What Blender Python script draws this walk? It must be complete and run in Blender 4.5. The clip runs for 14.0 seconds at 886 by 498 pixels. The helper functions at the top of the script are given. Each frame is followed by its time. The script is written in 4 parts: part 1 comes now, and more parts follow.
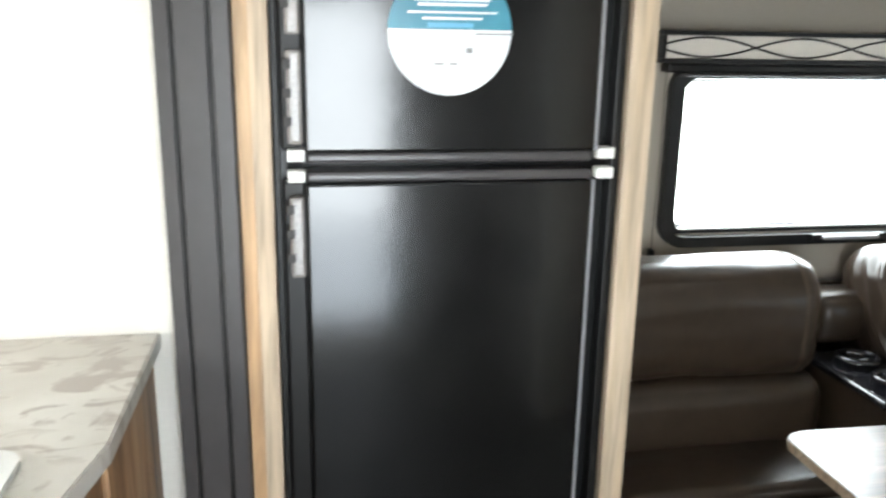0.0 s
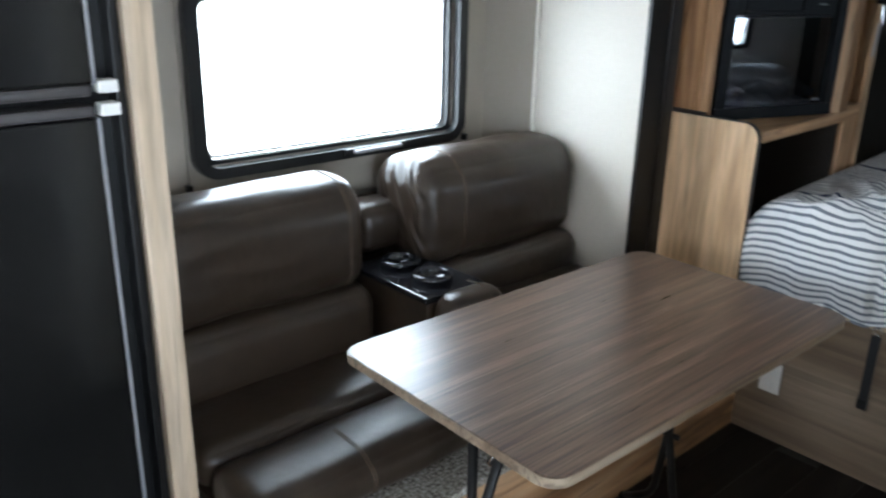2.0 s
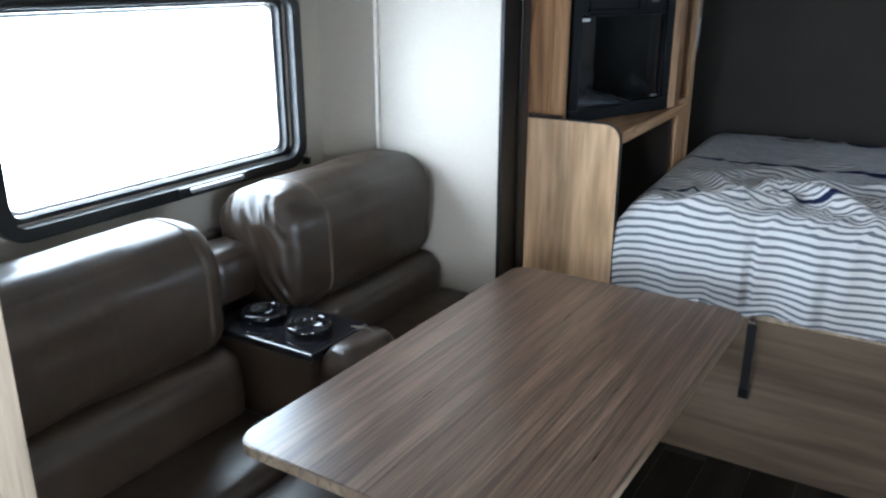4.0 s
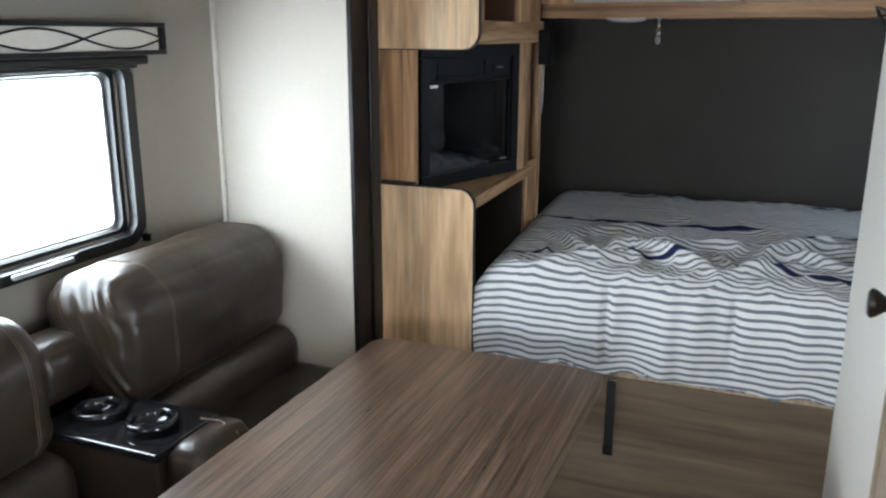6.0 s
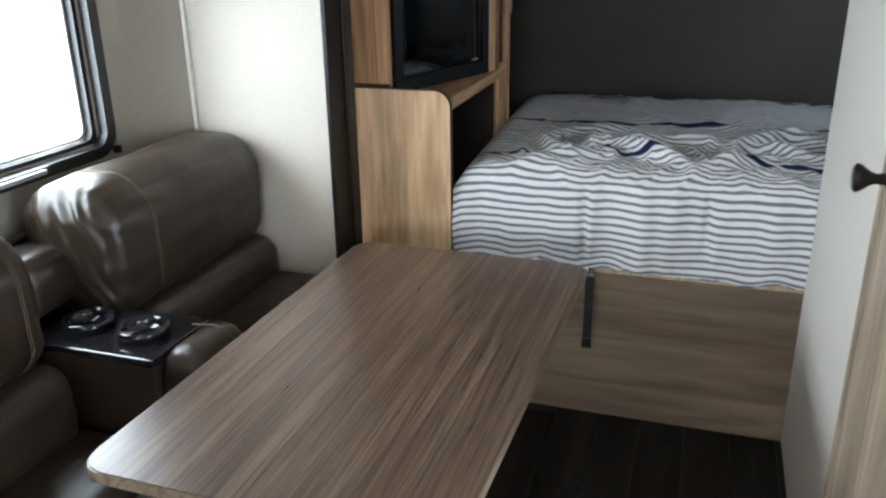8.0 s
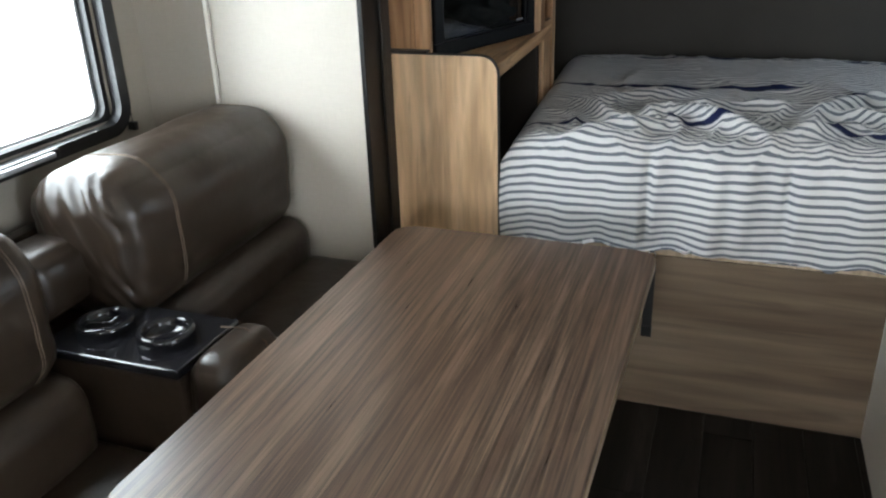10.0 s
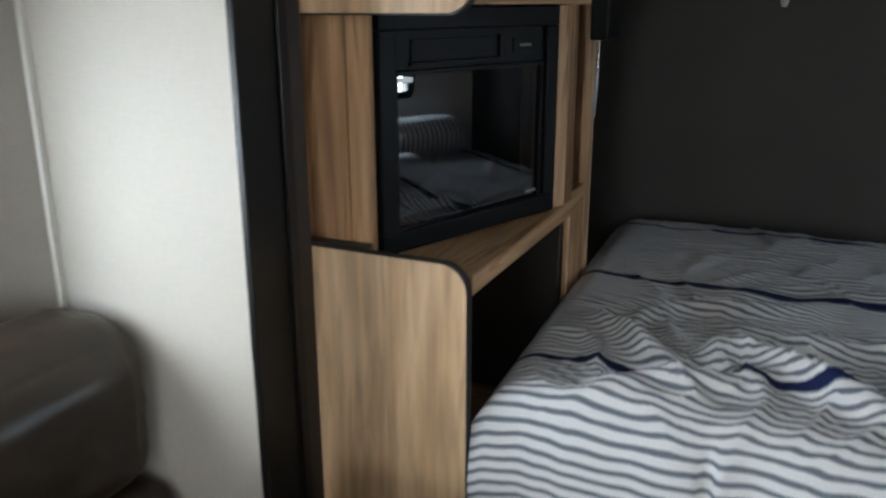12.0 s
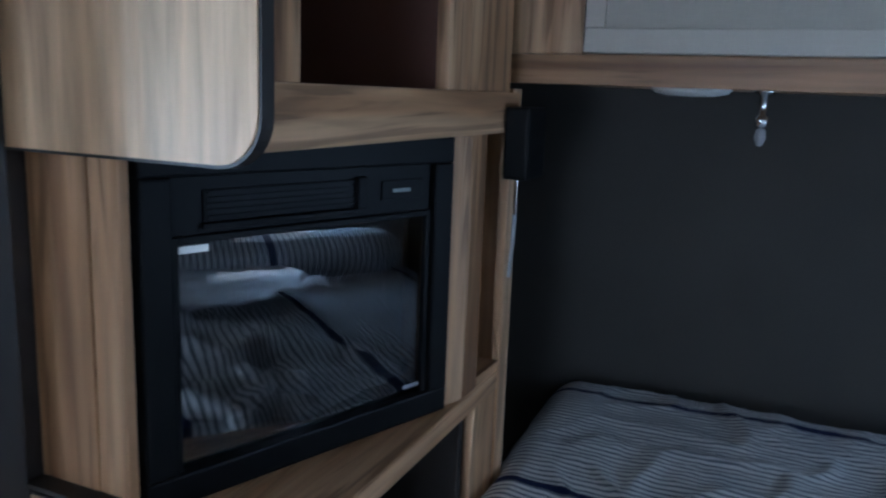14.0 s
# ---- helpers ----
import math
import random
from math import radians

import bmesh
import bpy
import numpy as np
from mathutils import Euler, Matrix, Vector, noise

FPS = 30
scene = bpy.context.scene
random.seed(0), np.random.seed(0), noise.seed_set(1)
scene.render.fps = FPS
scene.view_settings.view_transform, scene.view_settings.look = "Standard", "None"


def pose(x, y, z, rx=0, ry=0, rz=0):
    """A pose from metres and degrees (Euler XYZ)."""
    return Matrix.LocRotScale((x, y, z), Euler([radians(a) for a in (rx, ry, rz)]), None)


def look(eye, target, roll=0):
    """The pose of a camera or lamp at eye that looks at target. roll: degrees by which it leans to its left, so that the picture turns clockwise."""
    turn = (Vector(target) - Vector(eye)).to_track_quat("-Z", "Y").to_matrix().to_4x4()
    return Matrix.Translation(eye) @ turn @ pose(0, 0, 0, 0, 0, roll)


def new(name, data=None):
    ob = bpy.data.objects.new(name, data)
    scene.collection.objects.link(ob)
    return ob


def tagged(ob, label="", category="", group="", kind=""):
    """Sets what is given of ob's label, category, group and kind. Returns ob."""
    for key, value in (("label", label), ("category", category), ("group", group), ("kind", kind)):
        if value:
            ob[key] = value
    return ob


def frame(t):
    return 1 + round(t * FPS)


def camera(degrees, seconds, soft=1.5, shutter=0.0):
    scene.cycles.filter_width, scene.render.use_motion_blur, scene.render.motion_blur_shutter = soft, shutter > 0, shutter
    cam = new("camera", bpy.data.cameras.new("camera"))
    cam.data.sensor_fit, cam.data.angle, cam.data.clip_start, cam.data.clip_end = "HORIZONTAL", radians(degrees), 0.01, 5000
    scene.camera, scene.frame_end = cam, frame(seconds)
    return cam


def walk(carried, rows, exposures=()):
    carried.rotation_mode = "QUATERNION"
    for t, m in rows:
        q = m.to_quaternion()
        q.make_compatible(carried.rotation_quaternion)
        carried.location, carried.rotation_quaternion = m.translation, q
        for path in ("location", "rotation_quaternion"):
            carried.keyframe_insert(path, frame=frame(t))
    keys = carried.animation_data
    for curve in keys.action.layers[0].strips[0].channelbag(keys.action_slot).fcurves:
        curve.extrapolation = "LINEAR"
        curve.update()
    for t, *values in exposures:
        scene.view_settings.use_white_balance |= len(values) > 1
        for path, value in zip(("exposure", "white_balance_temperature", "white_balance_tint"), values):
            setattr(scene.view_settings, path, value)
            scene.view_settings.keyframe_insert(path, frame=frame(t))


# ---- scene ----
cam = camera(57.3, 14.0, 2.2, 0.5)
PATH = [
    (0, (-0.235, 1.295, 1.695), (0.117, 3.196, 1.184), 1.0),
    (0.5, (-0.169, 1.229, 1.709), (0.314, 3.114, 1.248), 0.6),
    (1, (-0.148, 1.189, 1.705), (0.53, 3.01, 1.234), 1.2),
    (1.5, (-0.095, 1.291, 1.733), (0.906, 2.904, 1.103), 2.6),
    (2, (-0.117, 1.395, 1.683), (1.143, 2.798, 1.018), 1.2),
    (2.5, (-0.136, 1.459, 1.675), (1.245, 2.733, 0.989), 0.5),
    (3, (-0.134, 1.526, 1.663), (1.284, 2.711, 0.897), 0.6),
    (3.5, (-0.089, 1.664, 1.669), (1.431, 2.737, 0.934), 0.2),
    (4, (-0.076, 1.816, 1.662), (1.532, 2.816, 1.019), 0.0),
    (6.5, (0.016, 1.854, 1.694), (1.824, 2.524, 1.161), -0.0),
    (7, (0.001, 1.869, 1.68), (1.8, 2.518, 1.096), -0.3),
    (7.5, (-0.024, 1.891, 1.663), (1.777, 2.497, 1.038), -0.5),
    (8, (-0.041, 1.912, 1.641), (1.734, 2.504, 0.935), -0.9),
    (10.5, (0.33, 2.087, 1.627), (2.052, 2.715, 0.826), -2.0),
    (11, (0.557, 2.046, 1.654), (2.299, 2.765, 0.983), -1.3),
    (11.5, (0.889, 2.114, 1.624), (2.622, 2.93, 1.049), -0.5),
    (12, (1.215, 2.15, 1.652), (2.941, 2.981, 1.078), -0.2),
    (12.5, (1.495, 2.128, 1.661), (3.194, 3.064, 1.174), 0.6),
    (13, (1.672, 2.124, 1.675), (3.352, 3.086, 1.173), 0.2),
    (13.5, (1.792, 2.154, 1.704), (3.509, 3.097, 1.298), -0.4),
    (14, (1.859, 2.206, 1.728), (3.652, 3.007, 1.348), 2.2),
]
EXPOSURES = [(0, 0.3, 7100, 10), (1.5, -0.05, 6600, 10), (3.0, 0.15, 5850, 9), (6.5, 0.15, 6600, 10), (8.0, 0.1, 6600, 10), (11.0, 0.0, 6900, 10), (12.0, -0.25, 6600, 10), (12.5, -0.25, 6900, 10), (13.0, -0.1, 6200, 9), (13.5, -0.15, 5450, 9), (14.0, -0.2, 5000, 8)]
walk(cam, [(t, look(eye, target, roll)) for t, eye, target, roll in PATH], EXPOSURES)

# ---- world, daylight, lamps ----
world = bpy.data.worlds.new("sky")
scene.world = world
world.use_nodes = True
wn = world.node_tree
sky = wn.nodes.new("ShaderNodeTexSky")
sky.sky_type, sky.sun_disc = "NISHITA", False
sky.sun_elevation, sky.sun_rotation = radians(30), radians(149)
wn.links.new(sky.outputs[0], wn.nodes["Background"].inputs[0])
wn.nodes["Background"].inputs[1].default_value = 0.1
sun = new("sun", bpy.data.lights.new("sun", "SUN"))
sun.data.energy, sun.data.angle, sun.data.color = 4.5, radians(0.5), (1.0, 0.95, 0.88)
sun.matrix_world = look((13.4, -22.2, 15.0), (0, 0, 0))


def opening_light(name, m, w, h, watts, colour):
    """Skylight that comes in through one of the modelled openings."""
    lamp = bpy.data.lights.new(name, "AREA")
    lamp.shape, lamp.size, lamp.size_y, lamp.energy, lamp.color = "RECTANGLE", w, h, watts, colour
    ob = new(name, lamp)
    ob.matrix_world = m
    return ob


W_SOFA, W_DOOR, W_BED, W_REAR = 24.0, 40.0, 9.5, 43.0
opening_light("window_daylight", look((1.49, 3.86, 1.34), (1.49, 2.0, 1.25)), 1.04, 0.54, W_SOFA, (0.74, 0.86, 1.0))
opening_light("doorway_daylight", look((-0.02, 0.36, 1.0), (-0.02, 2.0, 1.0)), 0.62, 1.8, W_DOOR, (0.68, 0.83, 1.0))
# end window is unseen, assumed from the light on bed front and cabinets
opening_light("unseen_end_window_daylight", look((-2.68, 2.05, 1.33), (0, 2.05, 1.2)), 1.08, 0.62, W_REAR, (0.84, 0.91, 1.0))
opening_light("bed_window_daylight", look((3.62, 0.41, 1.32), (3.45, 1.05, 0.95)), 0.38, 0.20, W_BED, (0.62, 0.80, 1.0))

# ---- materials ----


class Mat:
    """A node material with a few short builders."""

    def __init__(self, name, rough=0.5, metal=0.0, spec=0.5):
        self.m = bpy.data.materials.new(name)
        self.m.use_nodes = True
        self.t = self.m.node_tree
        self.b = self.t.nodes["Principled BSDF"]
        self.b.inputs["Roughness"].default_value = rough
        self.b.inputs["Metallic"].default_value = metal
        self.b.inputs["Specular IOR Level"].default_value = spec
        self.co = None

    def node(self, kind, **props):
        n = self.t.nodes.new(kind)
        for k, v in props.items():
            n.inputs[k].default_value = v
        return n

    def link(self, a, b):
        self.t.links.new(a, b)

    def coords(self, scale, uv=False):
        c = self.t.nodes.new("ShaderNodeTexCoord")
        mp = self.t.nodes.new("ShaderNodeMapping")
        mp.inputs["Scale"].default_value = scale
        self.link(c.outputs["UV" if uv else "Object"], mp.inputs[0])
        return mp.outputs[0]

    def noise(self, scale, co, detail=4.0, distort=0.0):
        n = self.node("ShaderNodeTexNoise", Scale=scale, Detail=detail, Distortion=distort)
        self.link(co, n.inputs["Vector"])
        return n.outputs["Fac"]

    def ramp(self, fac, stops):
        r = self.t.nodes.new("ShaderNodeValToRGB")
        e = r.color_ramp.elements
        while len(e) < len(stops):
            e.new(0.5)
        for s, (p, c) in zip(e, stops):
            s.position, s.color = p, (*c, 1) if len(c) == 3 else c
        self.link(fac, r.inputs[0])
        return r.outputs[0]

    def mix(self, fac, a, b, mode="MIX"):
        n = self.t.nodes.new("ShaderNodeMix")
        n.data_type, n.blend_type = "RGBA", mode
        for v, i in ((fac, 0), (a, 6), (b, 7)):
            if isinstance(v, (int, float)):
                n.inputs[i].default_value = v
            elif isinstance(v, tuple):
                n.inputs[i].default_value = (*v, 1)
            else:
                self.link(v, n.inputs[i])
        return n.outputs[2]

    def colour(self, c):
        if isinstance(c, tuple):
            self.b.inputs["Base Color"].default_value = (*c, 1)
        else:
            self.link(c, self.b.inputs["Base Color"])
        return self

    def rough(self, fac, lo, hi):
        r = self.node("ShaderNodeMapRange")
        r.inputs["To Min"].default_value, r.inputs["To Max"].default_value = lo, hi
        self.link(fac, r.inputs[0])
        self.link(r.outputs[0], self.b.inputs["Roughness"])

    def bump(self, fac, strength, distance=0.002):
        n = self.node("ShaderNodeBump", Strength=strength, Distance=distance)
        self.link(fac, n.inputs["Height"])
        if self.b.inputs["Normal"].links:
            self.link(self.b.inputs["Normal"].links[0].from_socket, n.inputs["Normal"])
        self.link(n.outputs[0], self.b.inputs["Normal"])
        return self


def wood(name, axis, tones, rough=0.45, fine=1.0, streak=0.5, spec=0.4, stretch=0.07, bite=0.0):
    """Printed wood laminate: long grain along axis, broad figure, dark streaks."""
    w = Mat(name, rough, spec=spec)
    long = [1.0, 1.0, 1.0]
    long["xyz".index(axis)] = stretch
    co = w.coords(tuple(long))
    info = w.t.nodes.new("ShaderNodeObjectInfo")
    vec = w.t.nodes.new("ShaderNodeVectorMath")
    vec.operation = "ADD"
    off = w.t.nodes.new("ShaderNodeVectorMath")
    off.operation = "SCALE"
    off.inputs[0].default_value = (3.1, 5.7, 4.3)
    w.link(info.outputs["Random"], off.inputs["Scale"])
    w.link(co, vec.inputs[0])
    w.link(off.outputs[0], vec.inputs[1])
    co = vec.outputs[0]
    broad = w.noise(9 * fine, co, 3, 0.8)
    grain = w.noise(55 * fine, co, 5, 0.3)
    fig = w.noise(17 * fine, co, 2, 2.6)
    base = w.ramp(broad, [(0.34, tones[0]), (0.5, tones[1]), (0.66, tones[2])])
    dark = w.ramp(fig, [(0.36, (1, 1, 1)), (0.46, (0, 0, 0)), (1.0, (0, 0, 0))])
    deep = tuple(v * 0.45 for v in tones[0])
    sc = w.node("ShaderNodeMath")
    sc.operation = "MULTIPLY"
    sc.inputs[1].default_value = streak
    w.link(dark, sc.inputs[0])
    c = w.mix(sc.outputs[0], base, deep)
    g = w.ramp(grain, [(0.3 + bite * 0.2, (0.72 - bite,) * 3), (0.65 - bite * 0.1, (1.08 + bite,) * 3)])
    w.colour(w.mix(1.0, c, g, "MULTIPLY"))
    w.rough(grain, rough - 0.07, rough + 0.1)
    w.bump(grain, 0.12, 0.0006)
    return w.m


def plain(name, c, rough=0.5, metal=0.0, spec=0.5, grain=40.0, vary=0.12, bump=0.1, stain=4.0):
    w = Mat(name, rough, metal, spec)
    co = w.coords((1, 1, 1))
    n, s = w.noise(grain, co, 4), w.noise(stain, co, 3)
    lo, hi = tuple(v * (1 - vary) for v in c), tuple(min(1, v * (1 + vary)) for v in c)
    w.colour(w.mix(0.35, w.ramp(s, [(0.3, lo), (0.7, hi)]), w.ramp(n, [(0.3, lo), (0.7, hi)])))
    w.rough(n, max(0.02, rough - 0.06), min(1, rough + 0.08))
    if bump:
        w.bump(n, bump, 0.0008)
    return w.m


OAK = ((0.225, 0.112, 0.05), (0.44, 0.245, 0.12), (0.62, 0.395, 0.225))
PALE = ((0.50, 0.31, 0.165), (0.68, 0.455, 0.27), (0.77, 0.56, 0.36))
GREY_OAK = ((0.135, 0.092, 0.06), (0.2, 0.145, 0.098), (0.275, 0.21, 0.15))
oak_z = wood("oak_laminate_upright", "z", OAK, streak=0.55)
oak_x = wood("oak_laminate_level", "x", OAK, streak=0.5)
oak_y = wood("oak_laminate_cross", "y", OAK, streak=0.5)
pale_z = wood("pale_oak_laminate", "z", PALE, streak=0.24, fine=0.75, stretch=0.1)
frame_z = wood("fridge_surround_laminate", "z", ((0.46, 0.34, 0.22), (0.56, 0.43, 0.30), (0.63, 0.50, 0.37)), streak=0.25)
bed_y = wood("bed_base_laminate", "y", GREY_OAK, streak=0.35, fine=0.5)
door_z = wood("door_laminate", "z", ((0.34, 0.26, 0.185), (0.43, 0.34, 0.25), (0.5, 0.41, 0.31)), streak=0.3)
table_x = wood("table_laminate", "x", ((0.085, 0.051, 0.035), (0.115, 0.072, 0.049), (0.165, 0.111, 0.078)), rough=0.3, fine=3.0, streak=0.05, spec=0.75, stretch=0.028, bite=0.26)
edge_pvc = wood("table_edge_band", "x", ((0.2, 0.14, 0.095), (0.27, 0.2, 0.14), (0.36, 0.28, 0.2)), rough=0.4)
plank_x = wood("floor_vinyl_plank", "x", ((0.008, 0.006, 0.0048), (0.014, 0.0105, 0.0083), (0.023, 0.018, 0.0145)), rough=0.45, streak=0.4, spec=0.15)
black_trim = plain("black_trim", (0.008, 0.0072, 0.0068), 0.36, spec=0.28, vary=0.2, grain=60)
dark_seam = plain("black_edge_band", (0.02, 0.016, 0.014), 0.5)
black_plastic = plain("black_plastic", (0.007, 0.007, 0.0075), 0.32, spec=0.35, grain=90)
gloss_black = plain("gloss_black_plastic", (0.01, 0.01, 0.012), 0.08, bump=0.0)
fire_black = plain("matte_black_enamel", (0.004, 0.004, 0.0045), 0.45, spec=0.12, grain=90)
satin_grey = plain("satin_grey_moulding", (0.055, 0.05, 0.05), 0.3)
grey_plastic = plain("grey_plastic", (0.3, 0.3, 0.31), 0.3)
white_plastic = plain("white_plastic", (0.78, 0.77, 0.74), 0.4, vary=0.04)
film = plain("protective_film", (0.26, 0.235, 0.22), 0.18, vary=0.3, grain=120, bump=0.5)
chrome = plain("chrome", (0.75, 0.75, 0.76), 0.12, 1.0, bump=0.0)
dark_metal = plain("oil_rubbed_bronze", (0.03, 0.024, 0.02), 0.3, 0.7)
white_enamel = plain("white_enamel", (0.8, 0.8, 0.78), 0.2, vary=0.03)
basin_dark = plain("shaded_steel", (0.12, 0.13, 0.12), 0.35, 0.6)
# cabinet insides: the recess shade is put into this dark colour
cavity = plain("recess_shade_lining", (0.03, 0.022, 0.018), 0.8)
# slot and upper cubby lining, darker and redder than the oak faces
slot_wood = plain("red_brown_wood_lining", (0.085, 0.032, 0.018), 0.5)
charcoal = plain("charcoal_wall_panel", (0.06, 0.054, 0.047), 0.75, spec=0.25, grain=220, vary=0.16, bump=0.25, stain=2.0)
ceiling_white = plain("ceiling_panel", (0.72, 0.70, 0.66), 0.7, vary=0.03)
stitch = plain("tan_thread", (0.10, 0.072, 0.048), 0.7)
strap_black = plain("black_webbing", (0.012, 0.012, 0.013), 0.75, grain=400, bump=0.5)
paper = plain("white_paper", (0.82, 0.83, 0.86), 0.6, vary=0.02)
teal = plain("teal_print", (0.05, 0.27, 0.36), 0.3, vary=0.35, grain=8)
print_white = plain("white_print", (0.85, 0.86, 0.87), 0.3, vary=0.02)
print_blue = plain("blue_print", (0.12, 0.42, 0.62), 0.3, vary=0.1)
print_grey = plain("grey_print", (0.25, 0.25, 0.25), 0.4)
log_char = plain("charred_log", (0.055, 0.052, 0.05), 0.85, grain=60, vary=0.5, bump=0.8)
gravel = plain("pale_gravel", (0.42, 0.40, 0.37), 0.9, grain=30, vary=0.3)
silver = plain("silver_paint", (0.5, 0.5, 0.5), 0.35, 0.5)


def wallpaper(name, c):
    """Vinyl-faced panel with a faint linen weave."""
    w = Mat(name, 0.6, spec=0.3)
    co = w.coords((1, 1, 1))
    weave = w.noise(1.0, w.coords((260, 260, 40)), 2)
    cross = w.noise(1.0, w.coords((30, 30, 300)), 2)
    big = w.noise(2.2, co, 3)
    both = w.mix(0.5, weave, cross)
    lo, hi = tuple(v * 0.93 for v in c), tuple(min(1, v * 1.05) for v in c)
    a = w.ramp(both, [(0.35, lo), (0.65, hi)])
    b = w.ramp(big, [(0.3, tuple(v * 0.97 for v in c)), (0.7, c)])
    w.colour(w.mix(0.5, a, b))
    w.bump(both, 0.15, 0.0005)
    return w.m


cream = wallpaper("cream_wall_vinyl", (0.55, 0.505, 0.44))
white_vinyl = wallpaper("white_wall_vinyl", (0.74, 0.71, 0.65))
taupe = wallpaper("taupe_wall_vinyl", (0.34, 0.305, 0.26))
door_panel = wallpaper("recessed_door_panel", (0.47, 0.435, 0.37))
valance_cloth = wallpaper("valance_cloth", (0.66, 0.62, 0.56))


def leather():
    w = Mat("brown_leatherette", 0.36, spec=0.5)
    co = w.coords((1, 1, 1))
    vor = w.node("ShaderNodeTexVoronoi", Scale=330.0)
    w.link(co, vor.inputs["Vector"])
    n, s = w.noise(14, co, 5), w.noise(3, co, 3)
    a = w.ramp(n, [(0.3, (0.019, 0.0122, 0.0078)), (0.7, (0.040, 0.026, 0.0165))])
    b = w.ramp(s, [(0.3, (0.020, 0.0131, 0.0085)), (0.7, (0.036, 0.0236, 0.0152))])
    w.colour(w.mix(0.5, a, b))
    w.rough(n, 0.27, 0.42)
    w.bump(vor.outputs["Distance"], 0.18, 0.0008)
    w.bump(n, 0.35, 0.008)
    return w.m


def fridge_black():
    w = Mat("pebbled_black_steel", 0.3, spec=0.5)
    co = w.coords((1, 1, 1))
    n = w.noise(170, co, 3)
    s = w.noise(5, co, 4)
    w.colour(w.ramp(s, [(0.3, (0.006, 0.0058, 0.0056)), (0.7, (0.01, 0.0095, 0.009))]))
    w.rough(s, 0.10, 0.19)
    w.bump(n, 0.07, 0.0005)
    w.bump(w.noise(11, co, 5), 0.10, 0.004)
    return w.m


def marble():
    w = Mat("marble_laminate", 0.3, spec=0.5)
    co = w.coords((1, 1.6, 1))
    vein = w.noise(7, co, 6, 1.6)
    cloud = w.noise(2.6, co, 4, 0.6)
    a = w.ramp(cloud, [(0.3, (0.5, 0.46, 0.41)), (0.7, (0.66, 0.63, 0.58))])
    k = w.ramp(vein, [(0.36, (1, 1, 1)), (0.47, (0, 0, 0)), (1.0, (0, 0, 0))])
    w.colour(w.mix(k, a, (0.42, 0.37, 0.33)))
    return w.m


def speckle():
    w = Mat("speckled_carpet_trim", 0.8)
    co = w.coords((1, 1, 1))
    n = w.noise(90, co, 4)
    w.colour(w.ramp(n, [(0.35, (0.1, 0.085, 0.07)), (0.5, (0.3, 0.27, 0.23)), (0.65, (0.5, 0.47, 0.42))]))
    w.bump(n, 0.6, 0.003)
    return w.m


def ticking():
    """White cotton with woven grey stripes and now and then a navy one; UV y runs across the stripes in metres."""
    w = Mat("striped_cotton", 0.85, spec=0.2)
    c = w.t.nodes.new("ShaderNodeTexCoord")
    sep = w.t.nodes.new("ShaderNodeSeparateXYZ")
    w.link(c.outputs["UV"], sep.inputs[0])

    def frac(period, shift):
        a = w.node("ShaderNodeMath")
        a.operation = "ADD"
        a.inputs[1].default_value = shift
        w.link(sep.outputs["Y"], a.inputs[0])
        d = w.node("ShaderNodeMath")
        d.operation = "DIVIDE"
        d.inputs[1].default_value = period
        w.link(a.outputs[0], d.inputs[0])
        f = w.node("ShaderNodeMath")
        f.operation = "FRACT"
        w.link(d.outputs[0], f.inputs[0])
        return f.outputs[0]

    band = w.ramp(frac(0.0265, 5.0), [(0.0, (0, 0, 0)), (0.05, (1, 1, 1)), (0.39, (1, 1, 1)), (0.44, (0, 0, 0)), (1.0, (0, 0, 0))])
    navy = w.ramp(frac(0.80, 3.80), [(0.0, (1, 1, 1)), (0.04, (1, 1, 1)), (0.044, (0, 0, 0)), (1.0, (0, 0, 0))])
    thread = w.noise(1.0, w.coords((900, 120, 900), uv=True), 2)
    white = w.ramp(thread, [(0.3, (0.72, 0.72, 0.72)), (0.7, (0.84, 0.84, 0.84))])
    grey = w.ramp(thread, [(0.3, (0.13, 0.15, 0.18)), (0.7, (0.22, 0.245, 0.28))])
    w.colour(w.mix(navy, w.mix(band, white, grey), (0.012, 0.02, 0.075)))
    w.bump(thread, 0.2, 0.0006)
    w.bump(w.noise(40, w.coords((1, 1, 1)), 3), 0.25, 0.004)
    return w.m


def pane(name, tint, shine, rough=0.0):
    w = Mat(name, rough)
    tr = w.t.nodes.new("ShaderNodeBsdfTransparent")
    tr.inputs[0].default_value = (*tint, 1)
    gl = w.node("ShaderNodeBsdfGlossy", Roughness=rough + 0.01)
    mx = w.t.nodes.new("ShaderNodeMixShader")
    mx.inputs[0].default_value = shine
    w.link(tr.outputs[0], mx.inputs[1])
    w.link(gl.outputs[0], mx.inputs[2])
    w.link(mx.outputs[0], w.t.nodes["Material Output"].inputs[0])
    return w.m


hide, fridge_steel, stone, carpet, stripes = leather(), fridge_black(), marble(), speckle(), ticking()
clear_glass = pane("window_glass", (0.95, 0.97, 0.97), 0.05)
smoked_glass = pane("smoked_glass", (0.6, 0.61, 0.63), 0.145)
lens_white = plain("frosted_lamp_lens", (0.85, 0.83, 0.78), 0.3, vary=0.02)



def daylight(name, strength, c):
    w = Mat(name)
    e = w.node("ShaderNodeEmission", Strength=strength)
    co = w.coords((0.5, 0.5, 0.5))
    w.link(w.ramp(w.noise(1.2, co, 3), [(0.3, tuple(v * 0.94 for v in c)), (0.7, c)]), e.inputs[0])
    w.link(e.outputs[0], w.t.nodes["Material Output"].inputs[0])
    return w.m


